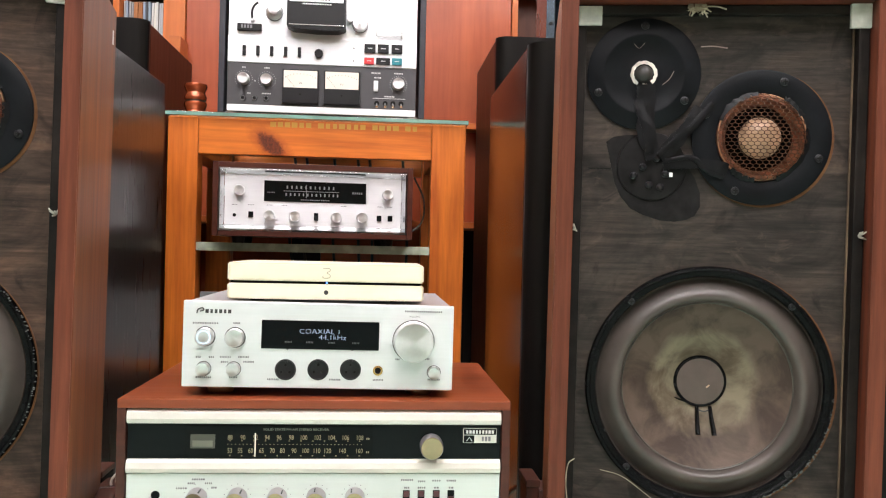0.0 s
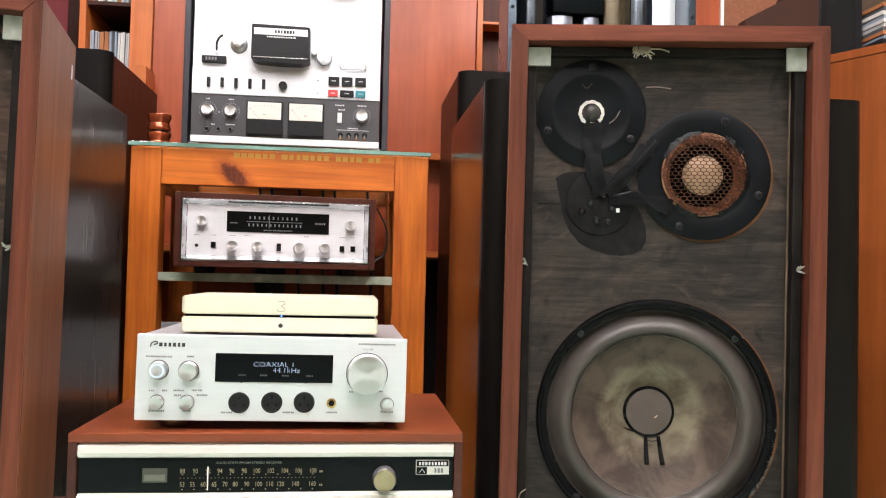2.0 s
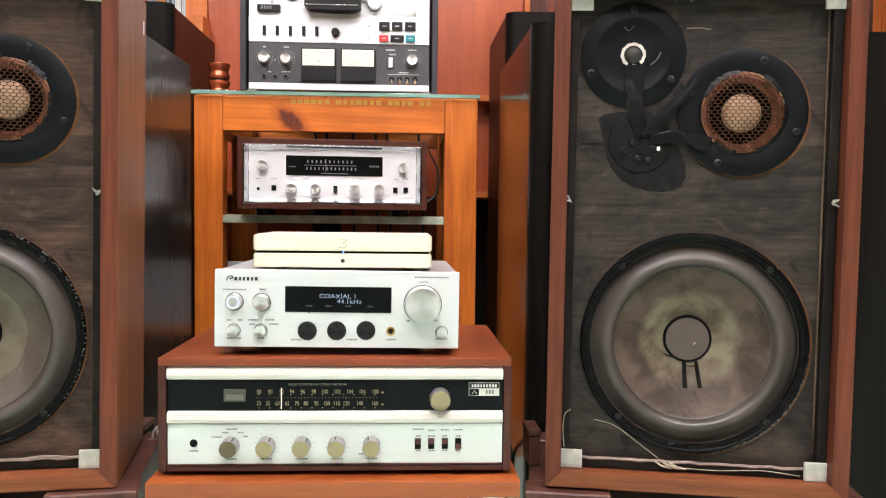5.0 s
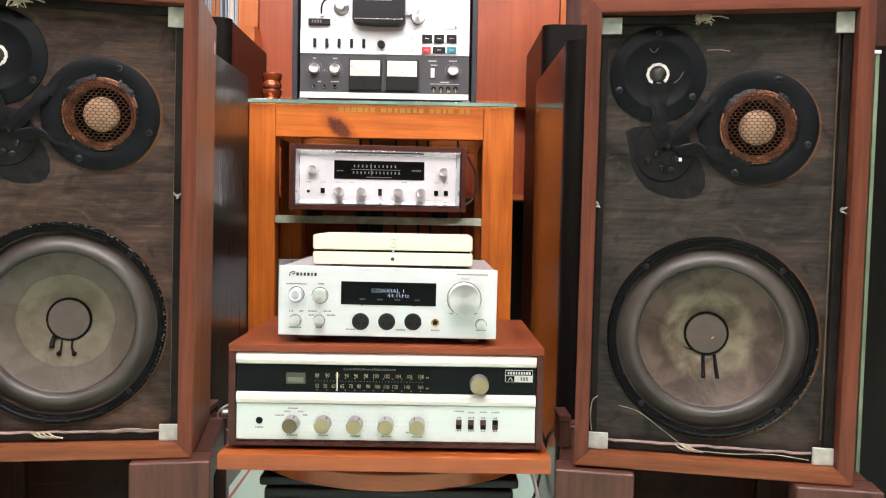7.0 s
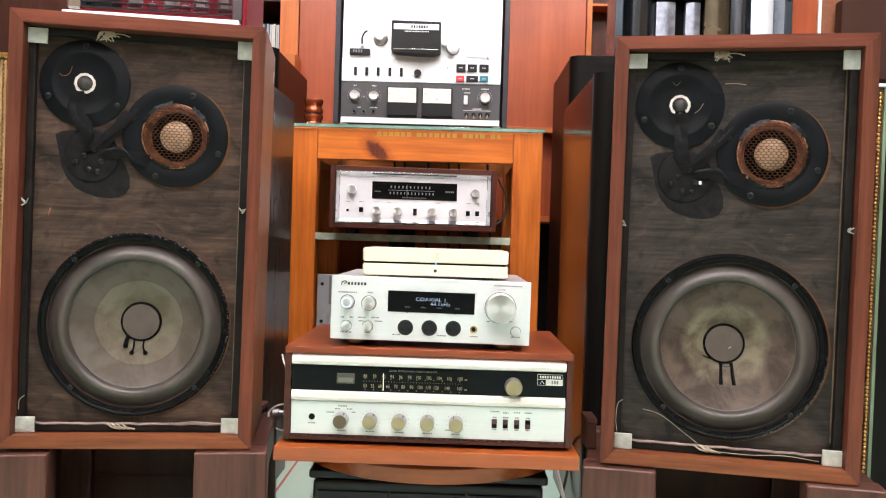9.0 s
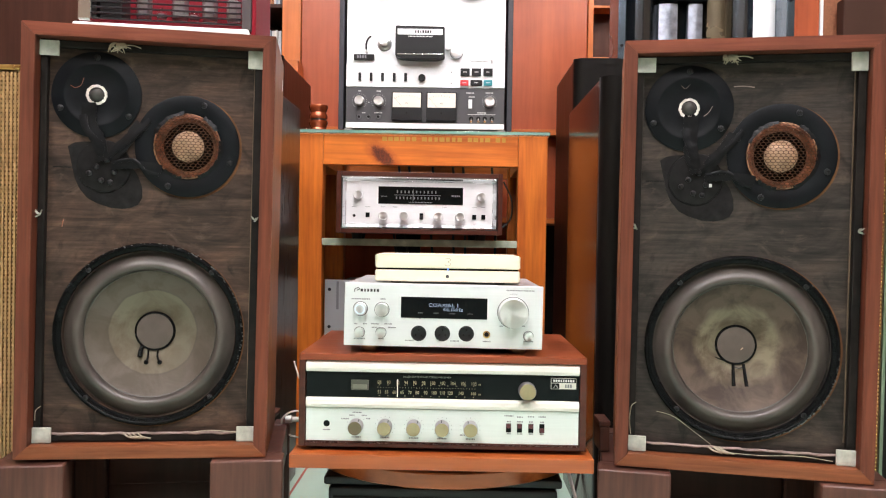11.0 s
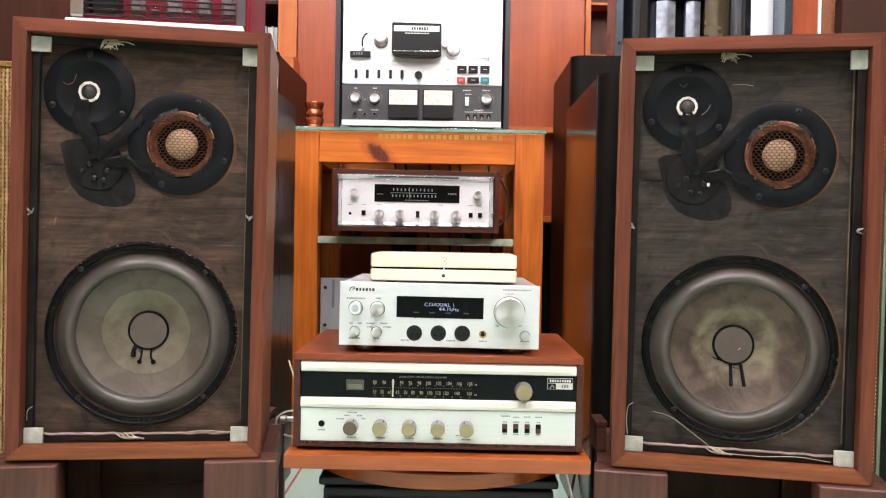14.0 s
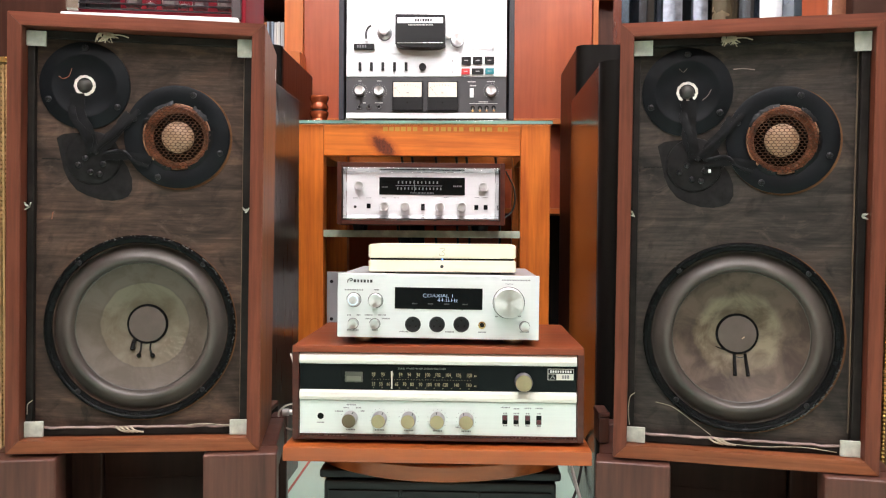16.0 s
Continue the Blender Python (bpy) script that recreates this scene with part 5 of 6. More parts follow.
# ---- the pair of open loudspeakers ----
def loudspeaker(place, rz, ry, rx, label, ply, cone_mat, worn):
    ob = thing("loudspeaker", place, label, "loudspeaker", "open walnut loudspeakers", rz=rz, ry=ry, rx=rx, size=0.982)
    W, H, D, t = 0.354, 0.6255, 0.21, 0.019
    B = 0.034
    for name, outline, mat in (
        ("side_panel", [(0, 0), (t, t), (t, H - t), (0, H)], WALNUT_V),
        ("side_panel", [(W, 0), (W, H), (W - t, H - t), (W - t, t)], WALNUT_V),
        ("top_panel", [(0, H), (t, H - t), (W - t, H - t), (W, H)], WALNUT_H),
        ("bottom_panel", [(0, 0), (W, 0), (W - t, t), (t, t)], WALNUT_LOW),
    ):
        board = part(name, prism(outline, 0, D, 0.0009), mat, ob)
        # outer faces take the lightened walnut that carries the bounce light
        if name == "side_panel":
            board.data.materials.append(WALNUT_LIT_SIDE)
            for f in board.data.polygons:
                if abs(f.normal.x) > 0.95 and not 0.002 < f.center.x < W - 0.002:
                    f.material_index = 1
    part("back_panel", boxed((t, D - 0.015, t), (W - t, D - 0.002, H - t), 0), SHADOWBOX, ob)
    if not worn:
        part("sticker", boxed((W - 0.0003, 0.184, H - 0.048), (W + 0.0005, 0.191, H - 0.030), 0), WHITEBASE, ob, "small white paper sticker")
    tx, tz, mx, mz = 0.0953, 0.5303, 0.2258, 0.4603
    wx, wz = 0.1770, 0.1778
    part("baffle", plate_with_holes(W, H, B, B + 0.018, [(wx, wz, 0.124), (mx, mz, 0.05)], (t, t)), ply, ob, "dark stained plywood baffle")
    # battens round the inside of the rim
    for lo, hi in (((t + 0.0005, B - 0.012, t), (t + 0.0105, B - 0.0005, H - t)), ((W - t - 0.0125, B - 0.014, t), (W - t - 0.0005, B - 0.0005, H - t)), ((t + 0.011, B - 0.012, H - t - 0.011), (W - t - 0.013, B - 0.0005, H - t - 0.0005))):
        part("batten", boxed(lo, hi, 0.0015), BATTEN, ob)
    part("batten", boxed((t + 0.011, B - 0.011, t + 0.0005), (W - t - 0.013, B - 0.0005, t + 0.0125), 0.0015), BATTEN, ob)
    part("worn_edge", boxed((W - t - 0.0145, B - 0.0035, t + 0.03), (W - t - 0.0127, B - 0.0004, H - t - 0.02), 0.0006), paint("worn_edge", (0.13, 0.085, 0.05), 0.6, wear=0.6, scale=30), ob, "pale worn batten edge")
    g = bmesh.new()
    line = [(t + 0.012 + k * (W - 2 * t - 0.026) / 24, B - 0.0105 + 0.0012 * math.sin(k * 1.7), t + 0.0128 + 0.0006 * math.sin(k * 2.3)) for k in range(25)]
    tube(line, 0.0022, 5, g)
    part("glue_bead", g, GLUE_GREY, ob, "greyish glue bead")
    # tweeter
    tw = part("tweeter", lathe([(0.0632, 0.0), (0.0632, -0.0028), (0.062, -0.0036), (0.049, -0.0036), (0.0465, -0.0050), (0.0435, -0.0050), (0.040, -0.0030), (0.020, -0.0024), (0.0175, -0.0028), (0, -0.0028)], (tx, B, tz), 64), BLACK_MATT, ob, "round black tweeter plate")
    ring = bmesh.new()
    n = 30
    for k in range(n):
        if k in (20, 21, 24, 25) and worn:
            continue
        a0, a1 = 2 * math.pi * k / n, 2 * math.pi * (k + 1) / n
        r0 = 0.0112 + 0.0004 * math.sin(k * 3.1)
        r1 = 0.0148 + 0.0004 * math.sin(k * 2.2)
        q = [ring.verts.new((tx + r * math.cos(a), B - 0.0044, tz + r * math.sin(a))) for r, a in ((r0, a0), (r1, a0), (r1, a1), (r0, a1))]
        ring.faces.new(q)
    f = bmesh.ops.extrude_face_region(ring, geom=ring.faces[:])
    bmesh.ops.translate(ring, vec=(0, 0.0014, 0), verts=[v for v in f["geom"] if isinstance(v, bmesh.types.BMVert)])
    bmesh.ops.recalc_face_normals(ring, faces=ring.faces[:])
    part("white_ring", ring, WHITE_RING, tw, "ragged white glue ring")
    part("dome", lathe([(0.0100, 0), (0.0096, -0.003), (0.0078, -0.006), (0.0045, -0.0082), (0, -0.009)], (tx, B - 0.0025, tz), 26), paint("tweeter_dome", (0.035, 0.03, 0.028), 0.5, wear=0.3, scale=120), tw, "small dark dome")
    for a in (90, 203, 327):
        screw("screw", tx + 0.0545 * math.cos(radians(a)), B - 0.0036, tz + 0.0545 * math.sin(radians(a)), 0.0046, tw, STEEL)
    # midrange
    part("raw_rim", lathe([(0.072, 0.0), (0.0768, 0.0), (0.0768, -0.0010), (0.072, -0.0010)], (mx + 0.0024, B, mz - 0.0012), 64), RAW, ob, "bare wood showing round the rim")
    md = part("midrange", lathe([(0.0492, 0.004), (0.0492, -0.003), (0.052, -0.0048), (0.0735, -0.0046), (0.0757, -0.0035), (0.0757, -0.0013)], (mx, B, mz), 72), BLACK_MATT, ob, "round black midrange plate")
    part("diaphragm", lathe([(0.0492, 0.004), (0.047, -0.003), (0.043, -0.004), (0.0385, 0.002), (0.036, 0.010), (0.033, 0.014)], (mx, B, mz), 56), COPPERY, md, "rusty copper coloured ring")
    part("black_ring", lathe([(0.0372, 0.016), (0.0360, 0.006), (0.0335, 0.003), (0.0312, 0.006), (0.0300, 0.013), (0.0272, 0.010), (0.0258, 0.003), (0.0240, 0.0005), (0.0225, 0.006)], (mx, B, mz), 48), GASKET, md)
    part("dome", lathe([(0.0232, 0.008), (0.0230, 0.001), (0.0205, -0.0035), (0.0165, -0.0068), (0.0115, -0.0092), (0.006, -0.0106), (0, -0.0110)], (mx, B, mz), 40), DOME, md, "pale tan dome")
    wires = bmesh.new()
    cell = 0.0068
    bulge = lambda x, z: B - 0.006 - 0.0095 * max(0.0, 1 - (x * x + z * z) / 0.0495 ** 2) ** 0.6
    seen = set()
    for i in range(-13, 14):
        for j in range(-14, 15):
            cx, cz = cell * (i + 0.5 * (j % 2)), cell * 0.60 * j
            hexa = [(cx + cell * 0.5 * dx_, cz + cell * 0.40 * dz_) for dx_, dz_ in ((0, 1), (1, 0.5), (1, -0.5), (0, -1), (-1, -0.5), (-1, 0.5))]
            for p, q in zip(hexa[:3], hexa[1:4]):
                if max(math.hypot(*p), math.hypot(*q)) > 0.0482:
                    continue
                tube([(mx + p[0], bulge(*p), mz + p[1]), (mx + q[0], bulge(*q), mz + q[1])], 0.00056, 4, wires)
    part("grille_rim", lathe([(0.0468, -0.0052), (0.0474, -0.0064), (0.0482, -0.0064), (0.0487, -0.0052)], (mx, B, mz), 64), RIMCOPPER, md, "thin bright copper rim")
    part("grille", wires, MESH, md, "honeycomb wire grille")
    for a in (70, 158, 246, 340):
        screw("screw", mx + 0.066 * math.cos(radians(a)), B - 0.0046, mz + 0.066 * math.sin(radians(a)), 0.0046, md, STEEL)
    rag = random.Random(7 if worn else 8)
    coll = bmesh.new()
    for a0, a1 in ((96, 158), (-70, 12), (30, 62), (228, 262)):
        n = 12
        inner, outer = [], []
        for k in range(n + 1):
            a = radians(a0 + (a1 - a0) * k / n)
            ri, ro = 0.0462 + rag.uniform(-0.0007, 0.0007), 0.0515 + rag.uniform(-0.001, 0.0018)
            inner.append((mx + ri * math.cos(a), mz + ri * math.sin(a)))
            outer.append((mx + ro * math.cos(a), mz + ro * math.sin(a)))
        for k in range(n):
            vs = [coll.verts.new((x, B - (0.0078 if d else 0.0054), z)) for (x, z), d in ((inner[k], 1), (inner[k + 1], 1), (outer[k + 1], 0), (outer[k], 0))]
            coll.faces.new(vs)
    bmesh.ops.remove_doubles(coll, verts=coll.verts[:], dist=0.0001)
    bmesh.ops.recalc_face_normals(coll, faces=coll.faces[:])
    tagged(part("tape_collar", coll, TAPE, md, "torn black tape"), kind="stuff")
    # terminal, stain and tape
    cx, cz = 0.107, 0.426
    stain = []
    for k, (a, r) in enumerate(((0, .040), (20, .038), (40, .036), (62, .036), (85, .034), (110, .038), (128, .045), (142, .054), (152, .058), (162, .051), (180, .045), (205, .045), (225, .048), (245, .053), (262, .056), (280, .062), (294, .068), (304, .072), (312, .074), (321, .071), (332, .062), (346, .050))):
        stain.append((cx + r * math.cos(radians(a)), cz + r * math.sin(radians(a))))
    st = part("stain", prism(stain, B - 0.0006, B + 0.0005), TAR, ob, "black stain on the baffle")
    part("terminal", lathe([(0.0385, 0), (0.038, -0.002), (0.034, -0.0032), (0, -0.0032)], (cx, B - 0.0007, cz), 44), TAR, ob, "round black terminal")
    for dx_, dz_ in ((-0.008, 0.004), (0.004, 0.012), (0.012, -0.002), (-0.002, -0.012), (-0.016, -0.004), (0.008, -0.014)):
        part("stud", lathe([(0.0042, 0), (0.004, -0.003), (0.002, -0.005), (0, -0.005)], (cx + dx_ * 1.25, B - 0.0039, cz - 0.006 + dz_ * 1.25), 12), STUD, ob)

    def strip(points, w):
        b = bmesh.new()
        pts = arc(points, 5)
        rows = []
        for i, p in enumerate(pts):
            d = pts[min(i + 1, len(pts) - 1)] - pts[max(i - 1, 0)]
            s = Vector((-d.z, 0, d.x)).normalized() * w * (0.46 + 0.05 * math.sin(i * 0.8) + 0.03 * math.sin(i * 2.3))
            rows.append([b.verts.new(p - s), b.verts.new(p + Vector((0, -0.0007 - 0.0005 * math.sin(i * 1.7 + w * 900), 0)) + s * 0.2 * math.sin(i * 1.3)), b.verts.new(p + s)])
        for p, q in zip(rows, rows[1:]):
            b.faces.new((p[0], p[1], q[1], q[0]))
            b.faces.new((p[1], p[2], q[2], q[1]))
        bmesh.ops.recalc_face_normals(b, faces=b.faces[:])
        r = bmesh.ops.extrude_face_region(b, geom=b.faces[:])
        bmesh.ops.translate(b, vec=(0, 0.0006, 0), verts=[v for v in r["geom"] if isinstance(v, bmesh.types.BMVert)])
        return smooth(b, 1.2)

    y = B - 0.0052
    side = 0 if worn else 0.012
    part("tape", strip([(tx - side + 0.002, y, tz - 0.012), (tx - side + 0.004, y - 0.001, tz - 0.040), (tx + 0.004, y - 0.003, tz - 0.066), (cx + 0.002, y - 0.003, cz + 0.008)], 0.021), TAPE, ob, "crumpled black tape")
    part("tape", strip([(0.160, y - 0.001, 0.491), (0.146, y - 0.003, 0.471), (0.130, y - 0.003, 0.452), (cx + 0.01, y - 0.003, cz + 0.008)], 0.018), TAPE, ob, "crumpled black tape")
    part("tape", strip([(0.190, y - 0.002, 0.424), (0.168, y - 0.003, 0.429), (0.145, y - 0.003, 0.430), (cx + 0.012, y - 0.003, cz + 0.001)], 0.013), TAPE, ob, "crumpled black tape")
    part("tape", strip([(tx - side - 0.006, y - 0.0012, tz - 0.030), (tx - side, y - 0.0035, tz - 0.052), (tx + 0.008, y - 0.0045, tz - 0.075), (cx - 0.004, y - 0.004, cz + 0.014)], 0.011), TAPE, ob, "crumpled black tape")
    part("tape", strip([(0.172, y - 0.0015, 0.497), (0.152, y - 0.0045, 0.474), (0.138, y - 0.0045, 0.461), (cx + 0.006, y - 0.005, cz + 0.012)], 0.008), TAPE, ob, "crumpled black tape")
    part("tape", strip([(0.186, y - 0.0025, 0.415), (0.166, y - 0.0045, 0.422), (0.150, y - 0.0045, 0.436), (cx + 0.014, y - 0.005, cz + 0.006)], 0.006), TAPE, ob, "crumpled black tape")
    if worn:
        part("bright_chip", boxed((0.126, B - 0.0075, 0.414), (0.130, B - 0.006, 0.419), 0.0008), INKWHITE, ob)
    part("batten_crack", boxed((0.036, B - 0.0008, 0.422), (0.062, B - 0.0001, 0.4235), 0), SHADOWBOX, ob, "dark scratch")
    # woofer
    wf = part("woofer", lathe([(0.1368, 0.0), (0.1368, -0.003), (0.1352, -0.0058), (0.1325, -0.0062), (0.1308, -0.0040), (0.1290, -0.0036), (0.1262, -0.0030), (0.1250, -0.0010), (0.1244, 0.0105)], (wx, B, wz), 96), GASKET, ob, "large round woofer with black rim")
    side_step = 0.0026 if worn else 0.0012
    part("raw_rim", lathe([(0.1335, 0.0), (0.1374, 0.0), (0.1374, -0.0009), (0.1335, -0.0009)], (wx + side_step, B, wz - 0.0010), 96), RAW, ob, "bare wood showing round the rim")
    roll = [(0.1246, 0.0100), (0.1225, 0.0095), (0.1195, 0.0070), (0.1165, 0.0040), (0.1135, 0.0008), (0.1105, -0.0022), (0.1078, -0.0044), (0.1052, -0.0056), (0.1026, -0.0060), (0.1004, -0.0052), (0.0984, -0.0030), (0.0966, 0.0006), (0.0952, 0.0046)]
    part("surround", lathe(roll, (wx, B, wz), 120), SURROUND, wf, "soft grey rubber surround")
    part("cone_seam", lathe([(0.0957, 0.0042), (0.0950, 0.0034), (0.0942, 0.0040), (0.0941, 0.0052)], (wx, B, wz), 96), SEAM, wf, "thin shiny glue seam")
    cone = bmesh.new()
    prof = [(0.0965, 0.0035), (0.092, 0.0065)]
    for k in range(1, 13):
        r = 0.092 - 0.0615 * k / 12
        prof.append((r, 0.0065 + 0.034 * (k / 12) ** 0.9 + 0.0005 * math.sin(k * 2.9)))
    c_ob = part("cone", lathe(prof, (0, 0, 0), 96), cone_mat, wf, "stained grey paper cone" if worn else "grey paper cone")
    c_ob.location = (wx, B, wz)
    cap = part("dust_cap", lathe([(0.0290, 0.042), (0.0280, 0.0380), (0.023, 0.0365), (0.012, 0.0355), (0, 0.0352)], (wx, B, wz), 48), CAP, wf, "flat brown dust cap")
    rim = [(0.0284 + 0.0020 * math.cos(a), 0.0390 + 0.0018 * math.sin(a)) for a in np.linspace(0, 2 * math.pi, 9)]
    part("glue_ring", lathe(rim, (wx, B, wz), 48), GASKET, cap, "black glue ring")
    if worn:
        for x, low, swing in ((wx - 0.0035, 0.060, 0.0), (wx + 0.0115, 0.060, 0.0035)):
            lead = [(x, B + 0.0365, wz - 0.0285), (x + swing * 0.4, B + 0.0322, wz - 0.042), (x + swing, B + 0.0238, wz - low)]
            part("lead", tube(arc(lead, 4), 0.0022, 8, taper=1.3), GASKET, wf, "black glued lead")
        part("lead_bridge", tube(arc([(wx - 0.0035, B + 0.0355, wz - 0.0325), (wx + 0.004, B + 0.0338, wz - 0.0345), (wx + 0.0115, B + 0.0355, wz - 0.0325)], 4), 0.0009, 6), STUD, wf, "thin bridge between the leads")
        part("glue_smear", tube(arc([(wx - 0.017, B + 0.0355, wz - 0.0235), (wx - 0.024, B + 0.0330, wz - 0.0215), (wx - 0.031, B + 0.0296, wz - 0.0185)], 4), 0.0016, 6, taper=0.3), GASKET, wf, "black glue smear")
        part("cap_scratch", tube([(wx + 0.0065, B + 0.0352, wz - 0.0065), (wx + 0.0100, B + 0.0354, wz - 0.0035)], 0.0008, 5), DOME, wf, "pale scratch")
    else:
        for x0, x1, low in ((wx - 0.0085, wx - 0.0100, 0.0465), (wx + 0.0055, wx + 0.0100, 0.0465)):
            part("lead", tube(arc([(x0, B + 0.0360, wz - 0.0290), (x0, B + 0.0330, wz - 0.039), (x1, B + 0.0276, wz - low)], 4), 0.0013, 8, taper=1.2), GASKET, wf, "black glued lead")
            part("lead_end", lathe([(0, 0), (0.0030, 0.0008), (0.0036, 0.0026), (0.0030, 0.0046), (0, 0.0052)], (x1, B + 0.0256, wz - low), 14), GASKET, wf, "black glue drop")
        part("lead_blob", tube(arc([(wx - 0.0175, B + 0.0360, wz - 0.0225), (wx - 0.0200, B + 0.0338, wz - 0.031), (wx - 0.0198, B + 0.0300, wz - 0.0385)], 4), 0.0030, 8, taper=1.25), GASKET, wf, "black glue blob")
    for a in (47, 133, 227, 314):
        screw("screw", wx + 0.1290 * math.cos(radians(a)), B - 0.0034, wz + 0.1290 * math.sin(radians(a)), 0.004, wf, STEEL)
    flake = random.Random(3)
    chips = bmesh.new()
    for k in range(120):
        a = radians(flake.gauss(-42, 18) if worn else flake.gauss(45, 48))
        r = 0.1354 + flake.gauss(0, 0.0008)
        s = flake.uniform(0.0004, 0.0009)
        boxed((wx + r * math.cos(a) - s, B - 0.0062, wz + r * math.sin(a) - s * 0.6), (wx + r * math.cos(a) + s, B - 0.0048, wz + r * math.sin(a) + s * 0.6), 0, bm=chips)
    tagged(part("chipped_paint", chips, paint("flake_grey", (0.11, 0.115, 0.11), 0.5), wf), kind="stuff")
    # fastener pads in the corners, glue tufts and threads
    for x0, z0 in ((t + 0.0004, H - t - 0.0245), (W - t - 0.0225, H - t - 0.0275), (t + 0.0004, t + 0.0006), (W - t - 0.0265, t + 0.0006)):
        w = 0.0265 if x0 < 0.1 and z0 > 0.3 else 0.022 if z0 > 0.3 else 0.026
        h = 0.0215 if x0 < 0.1 and z0 > 0.3 else 0.0265 if z0 > 0.3 else 0.0225
        part("fastener_pad", boxed((x0, 0.0165, z0), (x0 + w, 0.0215, z0 + h), 0.001), PAD, ob, "off-white square fastener pad")
    tuft = bmesh.new()
    tr = random.Random(5 + worn)
    for k in range(16):
        bx = (0.150 if worn else 0.128) + tr.uniform(-0.009, 0.009)
        tube(arc([(bx, 0.020, H - t - 0.001), (bx + tr.uniform(-0.005, 0.005), 0.016, H - t - 0.006), (bx + tr.uniform(-0.012, 0.012), 0.014, H - t - tr.uniform(0.008, 0.017))], 3), 0.0014, 5, tuft, 0.5)
    e = 0.155 if worn else 0.133
    tube(arc([(e, 0.018, H - t - 0.004), (e + 0.015, 0.017, H - t - 0.004), (e + 0.026, 0.018, H - t - 0.007)], 4), 0.0009, 5, tuft)
    part("glue_tuft", tuft, GLUE, ob, "ragged yellowish glue tuft")
    for x, z in ((t + 0.004, 0.352), (W - t - 0.006, 0.352)):
        q = bmesh.new()
        for k in range(5):
            tube([(x, B - 0.012, z), (x + tr.uniform(-0.006, 0.006), B - 0.02, z + tr.uniform(-0.006, 0.007))], 0.0013, 5, q, 0.6)
        part("glue_spot", q, PAD, ob)
    low = bmesh.new()
    for k in range(6):
        bx = (0.152 if worn else 0.163) + tr.uniform(-0.012, 0.012)
        tube(arc([(bx - 0.008, B - 0.013, t + 0.014), (bx, B - 0.016, t + 0.009), (bx + 0.012, B - 0.015, t + 0.006)], 3), 0.0013, 5, low)
    if worn:
        tube(arc([(0.060, B - 0.002, 0.078), (0.085, B - 0.004, 0.072), (0.115, B - 0.008, 0.052), (0.138, B - 0.012, 0.036)]), 0.0004, 5, low)
        tube(arc([(0.165, B - 0.014, 0.026), (0.21, B - 0.013, 0.025), (0.26, B - 0.013, 0.028), (0.305, B - 0.013, 0.024)]), 0.0006, 5, low)
        tube(arc([(t + 0.004, B - 0.012, 0.044), (t + 0.002, B - 0.013, 0.065), (t + 0.004, B - 0.013, 0.085), (t + 0.011, B - 0.013, 0.092)]), 0.0007, 5, low)
    else:
        tube(arc([(0.24, B - 0.012, 0.033), (0.27, B - 0.013, 0.036), (0.31, B - 0.013, 0.033)]), 0.0007, 5, low)
        tube(arc([(t + 0.003, B - 0.012, 0.052), (t + 0.004, B - 0.013, 0.066), (t + 0.011, B - 0.013, 0.073)]), 0.0007, 5, low)
    tagged(part("glue_threads", low, GLUE, ob, "dried glue threads"), kind="stuff")
    marks = bmesh.new()
    if worn:
        tube(arc([(0.158, B - 0.0006, 0.562), (0.172, B - 0.0006, 0.5625), (0.187, B - 0.0006, 0.5605)]), 0.0008, 4, marks)
        tube(arc([(tx + 0.021, B - 0.004, tz - 0.012), (tx + 0.028, B - 0.004, tz - 0.006), (tx + 0.033, B - 0.004, tz + 0.003)]), 0.0006, 4, marks)
        tube(arc([(tx - 0.012, B - 0.004, tz + 0.034), (tx - 0.006, B - 0.004, tz + 0.029), (tx, B - 0.004, tz + 0.035)]), 0.0003, 4, marks)
    else:
        tube(arc([(tx - 0.036, B - 0.004, tz + 0.012), (tx - 0.030, B - 0.004, tz + 0.009), (tx - 0.022, B - 0.004, tz + 0.013), (tx - 0.018, B - 0.004, tz + 0.024)]), 0.0006, 4, marks)
        tube(arc([(0.050, B - 0.0006, 0.335), (0.051, B - 0.0006, 0.341), (0.052, B - 0.0006, 0.346)]), 0.0008, 4, marks)
    tagged(part("scratches", marks, GLUE_GREY if worn else COPPERY, ob), kind="stuff")
    return ob


loudspeaker((-0.5989, -0.0835, 0.2879), 9.37, 0.72, 0.33, "open walnut loudspeaker with bare brown baffle and clean cone", PLY_L, CONE_L, False)
loudspeaker((0.2528, -0.027, 0.2822), -10.54, 0.39, 0.5, "open walnut loudspeaker with dark baffle and stained cone", PLY_R, CONE_R, True)


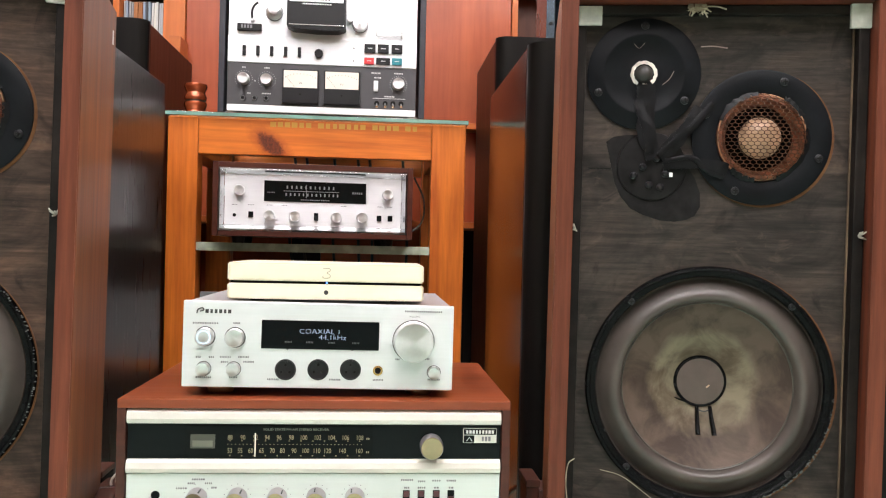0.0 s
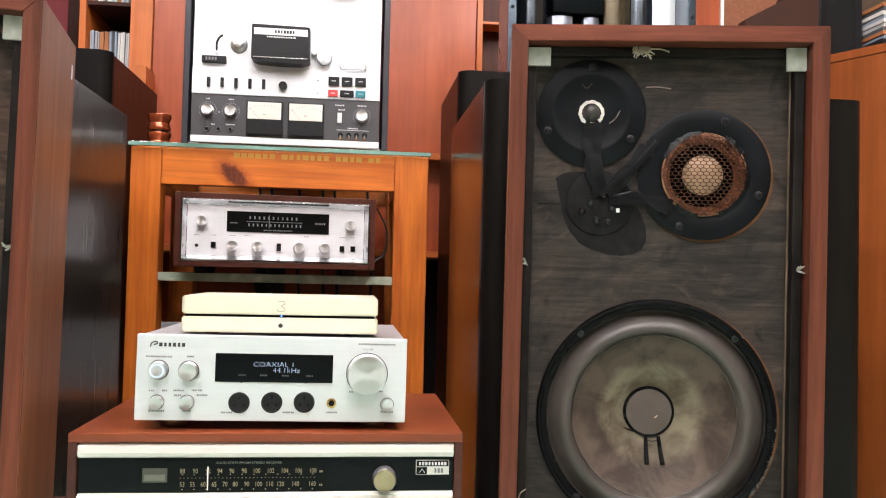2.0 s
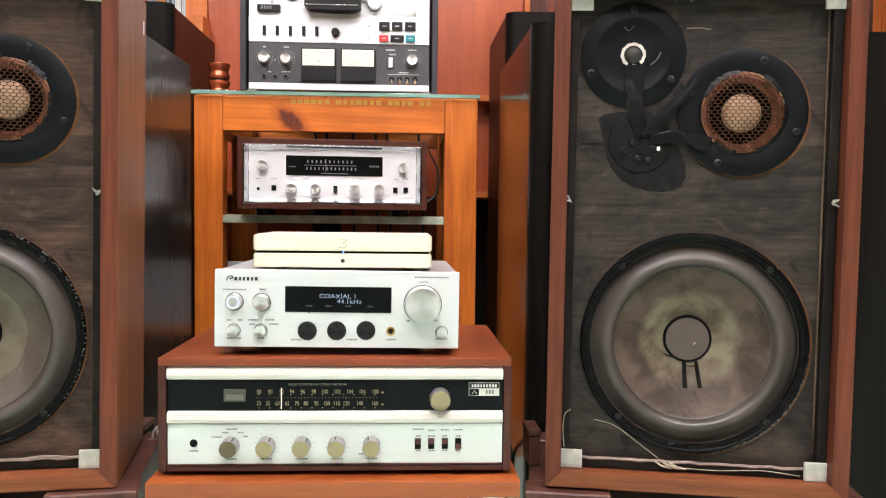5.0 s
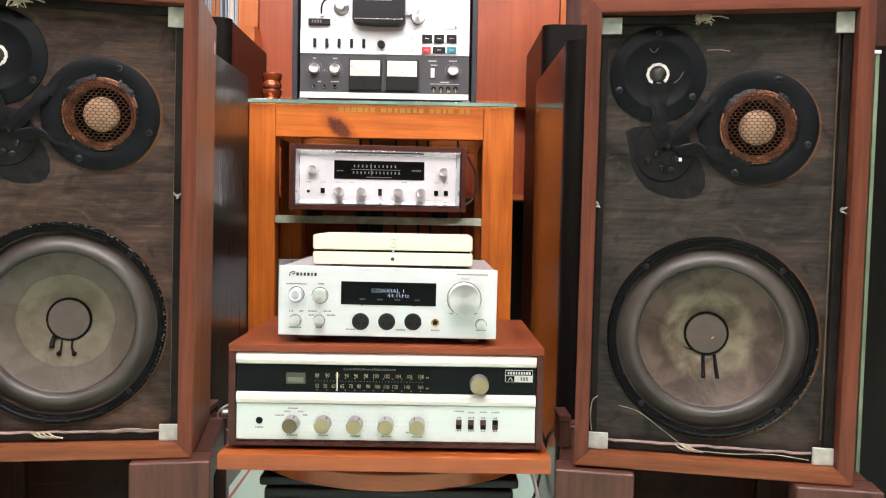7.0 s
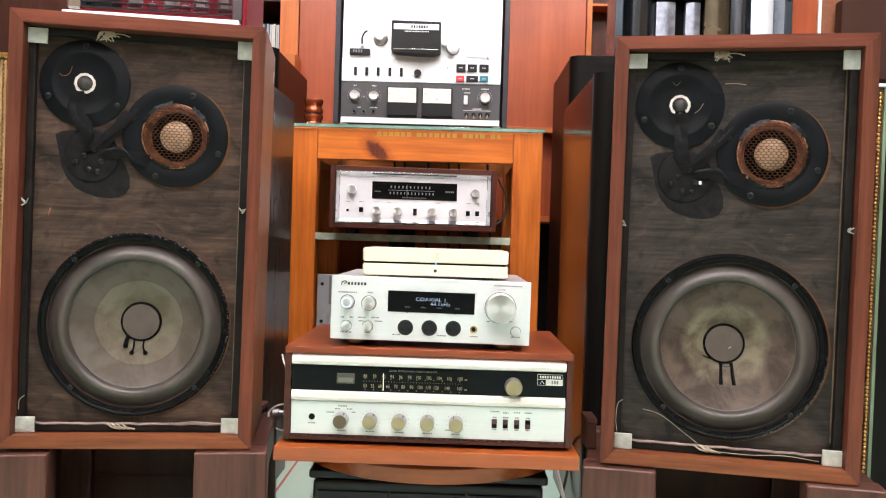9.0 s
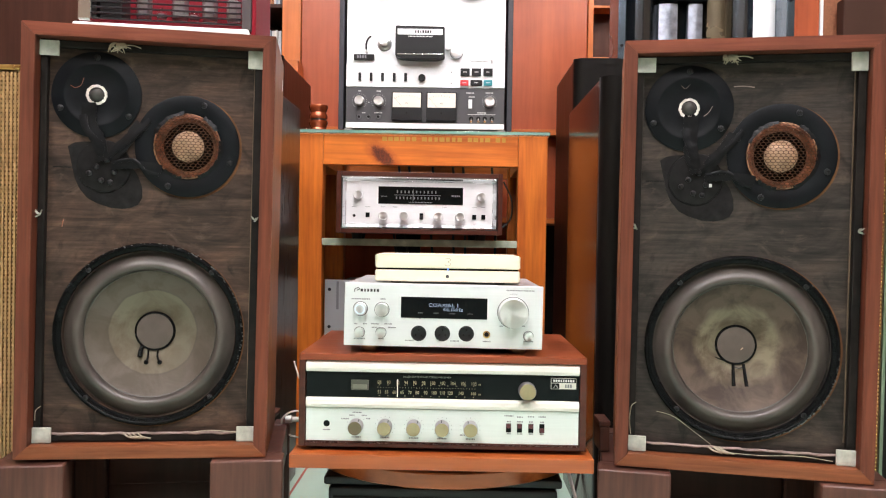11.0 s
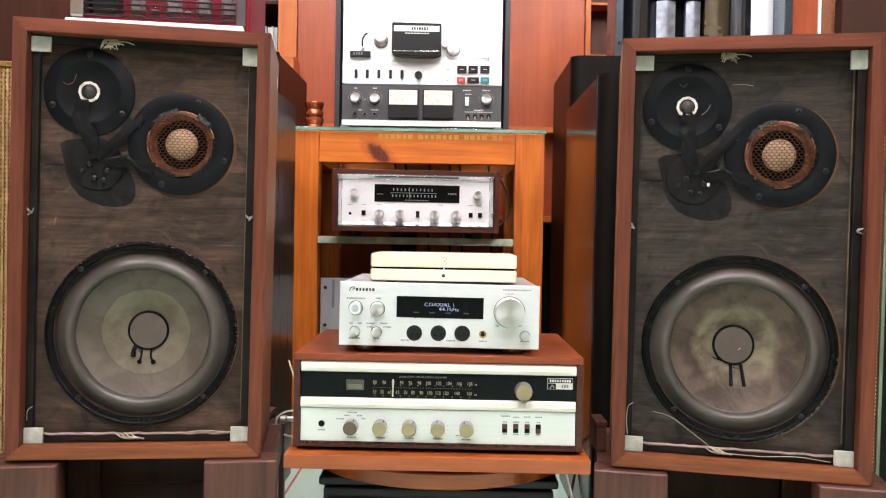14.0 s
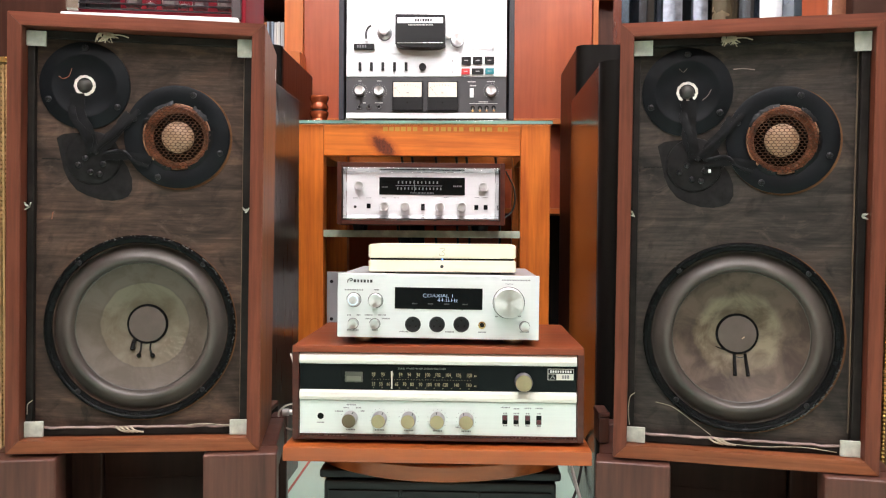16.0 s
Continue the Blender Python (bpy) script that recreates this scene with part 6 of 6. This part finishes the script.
def speaker_stand(place, rz, mirror):
    ob = thing("speaker_stand", place, "low dark wooden loudspeaker stand on the floor", "speaker stand", "speaker stands", rz=rz)
    h = place[2] - FLOOR
    W = 0.405
    for a, b in ((0, 0.103), (W - 0.103, W)):
        part("leg", boxed((a, 0, -h), (b, 0.045, -0.0005), 0.004, 3), STAND, ob)
        part("leg", boxed((a, 0.225, -h), (b, 0.27, -0.0005), 0.004, 3), STAND, ob)
    part("side_rail", boxed((0.004, 0.046, -0.05), (0.045, 0.224, -0.001), 0.003), STAND, ob)
    part("side_rail", boxed((W - 0.045, 0.046, -0.05), (W - 0.004, 0.224, -0.001), 0.003), STAND, ob)
    # boards inside the gap are darker than the legs to carry its shade
    part("cross_rail", boxed((0.1045, 0.23, -0.10), (W - 0.1045, 0.26, -0.012), 0.003), DARKWOOD, ob)
    part("back_board", boxed((0.1035, 0.235, -h + 0.001), (W - 0.1035, 0.25, -0.1005), 0.001), DARKWOOD, ob, "back board coloured as the shade in the gap")
    for x in (0.0465, W - 0.0545):
        part("inner_side", boxed((x, 0.0465, -h + 0.001), (x + 0.008, 0.2235, -0.051), 0.001), DARKWOOD, ob, "inner side coloured as the shade in the gap")
    part("low_rail", boxed((0.104, 0.12, -0.135), (W - 0.104, 0.15, -0.112), 0.003), STAND, ob)
    return ob


A = radians(9.37)
speaker_stand((-0.5989 - 0.032 * math.cos(A) + 0.012 * math.sin(A), -0.0835 - 0.032 * math.sin(A) - 0.012 * math.cos(A), 0.2828), 9.37, 1)
A = radians(-10.54)
speaker_stand((0.2528 - 0.024 * math.cos(A) + 0.012 * math.sin(A), -0.027 - 0.024 * math.sin(A) - 0.012 * math.cos(A), 0.2790), -10.54, -1)
for x, y, w, low, top, label in ((-0.316, 0.200, 0.020, FLOOR, 0.288, "black post with a dark brown cap beside the tower"), (0.247, 0.060, 0.0155, 0.2795, 0.318, "small dark wooden block with a cap")):
    post = thing("support_post", (x, y, low), label, "post", "dark posts behind the stands")
    part("post", boxed((0, 0, 0), (w, 0.05, top - low), 0.002), SHADOWBOX if x < 0 else STAND, post)
    part("cap", boxed((-0.001, -0.001, top + 0.0005 - low), (w + 0.001, 0.052, top + 0.009 - low), 0.002), STAND, post)


# ---- valve amplifier on the loudspeaker ----
def valve_amp():
    ob = thing("valve_amplifier", (-0.613, -0.026, 0.9045), "red valve amplifier with black slatted cage on white base", "amplifier", rz=8.6)
    part("base", boxed((0.060, 0, 0), (0.315, 0.03, 0.0160), 0.004, 3), WHITEBASE, ob, "white rounded base")
    part("base_patch", boxed((0.083, -0.0012, 0.002), (0.106, -0.0002, 0.0150), 0), CEILPAINT, ob)
    part("chassis", boxed((0.063, 0.031, 0.0), (0.3165, 0.220, 0.030), 0.003), AMPRED, ob)
    part("red_back", boxed((0.084, 0.105, 0.0305), (0.2965, 0.124, 0.14), 0.003), AMPRED, ob, "dark red housing")
    part("left_block", boxed((0.064, 0.012, 0.021), (0.083, 0.104, 0.15), 0.003), CHROME, ob, "bright metal corner")
    part("right_post", boxed((0.303, 0.012, 0.017), (0.317, 0.022, 0.15), 0.002), AMPGREY, ob, "grey corner post")
    part("right_side", boxed((0.3175, 0.014, 0.0), (0.324, 0.270, 0.15), 0.002), AMPRED, ob, "dark red side")
    part("dark_block", boxed((0.0845, 0.05, 0.031), (0.118, 0.103, 0.14), 0.003), BLACK, ob)
    for k in range(14):
        z = 0.024 + k * 0.0085
        part("slat", boxed((0.084, 0.012, z), (0.3025, 0.0165, z + 0.0022), 0.0006, 1), BLACK, ob)
    for x, r, h in ((0.145, 0.0125, 0.062), (0.172, 0.008, 0.03), (0.200, 0.0135, 0.062), (0.222, 0.008, 0.03), (0.246, 0.0125, 0.062), (0.283, 0.0115, 0.060)):
        v = part("valve", lathe([(0, 0), (r * 0.75, 0), (r * 0.78, 0.004), (r * 0.8, 0.012), (r, 0.018), (r, h - r), (r * 0.8, h - r * 0.35), (r * 0.25, h), (0, h + 0.002)], (x, 0.075, 0.0305), 24, "z"), TUBEGLASS, ob, "clear glass valve")
        part("plate", boxed((x - r * 0.5, 0.069, 0.046), (x + r * 0.5, 0.081, 0.0305 + h - r * 1.1), 0.001), SILVER_BODY, v)
        part("socket", lathe([(r * 0.9, 0), (r * 0.9, 0.008), (r * 0.8, 0.0105)], (x, 0.075, 0.0305), 20, "z"), BLACK, v)


valve_amp()
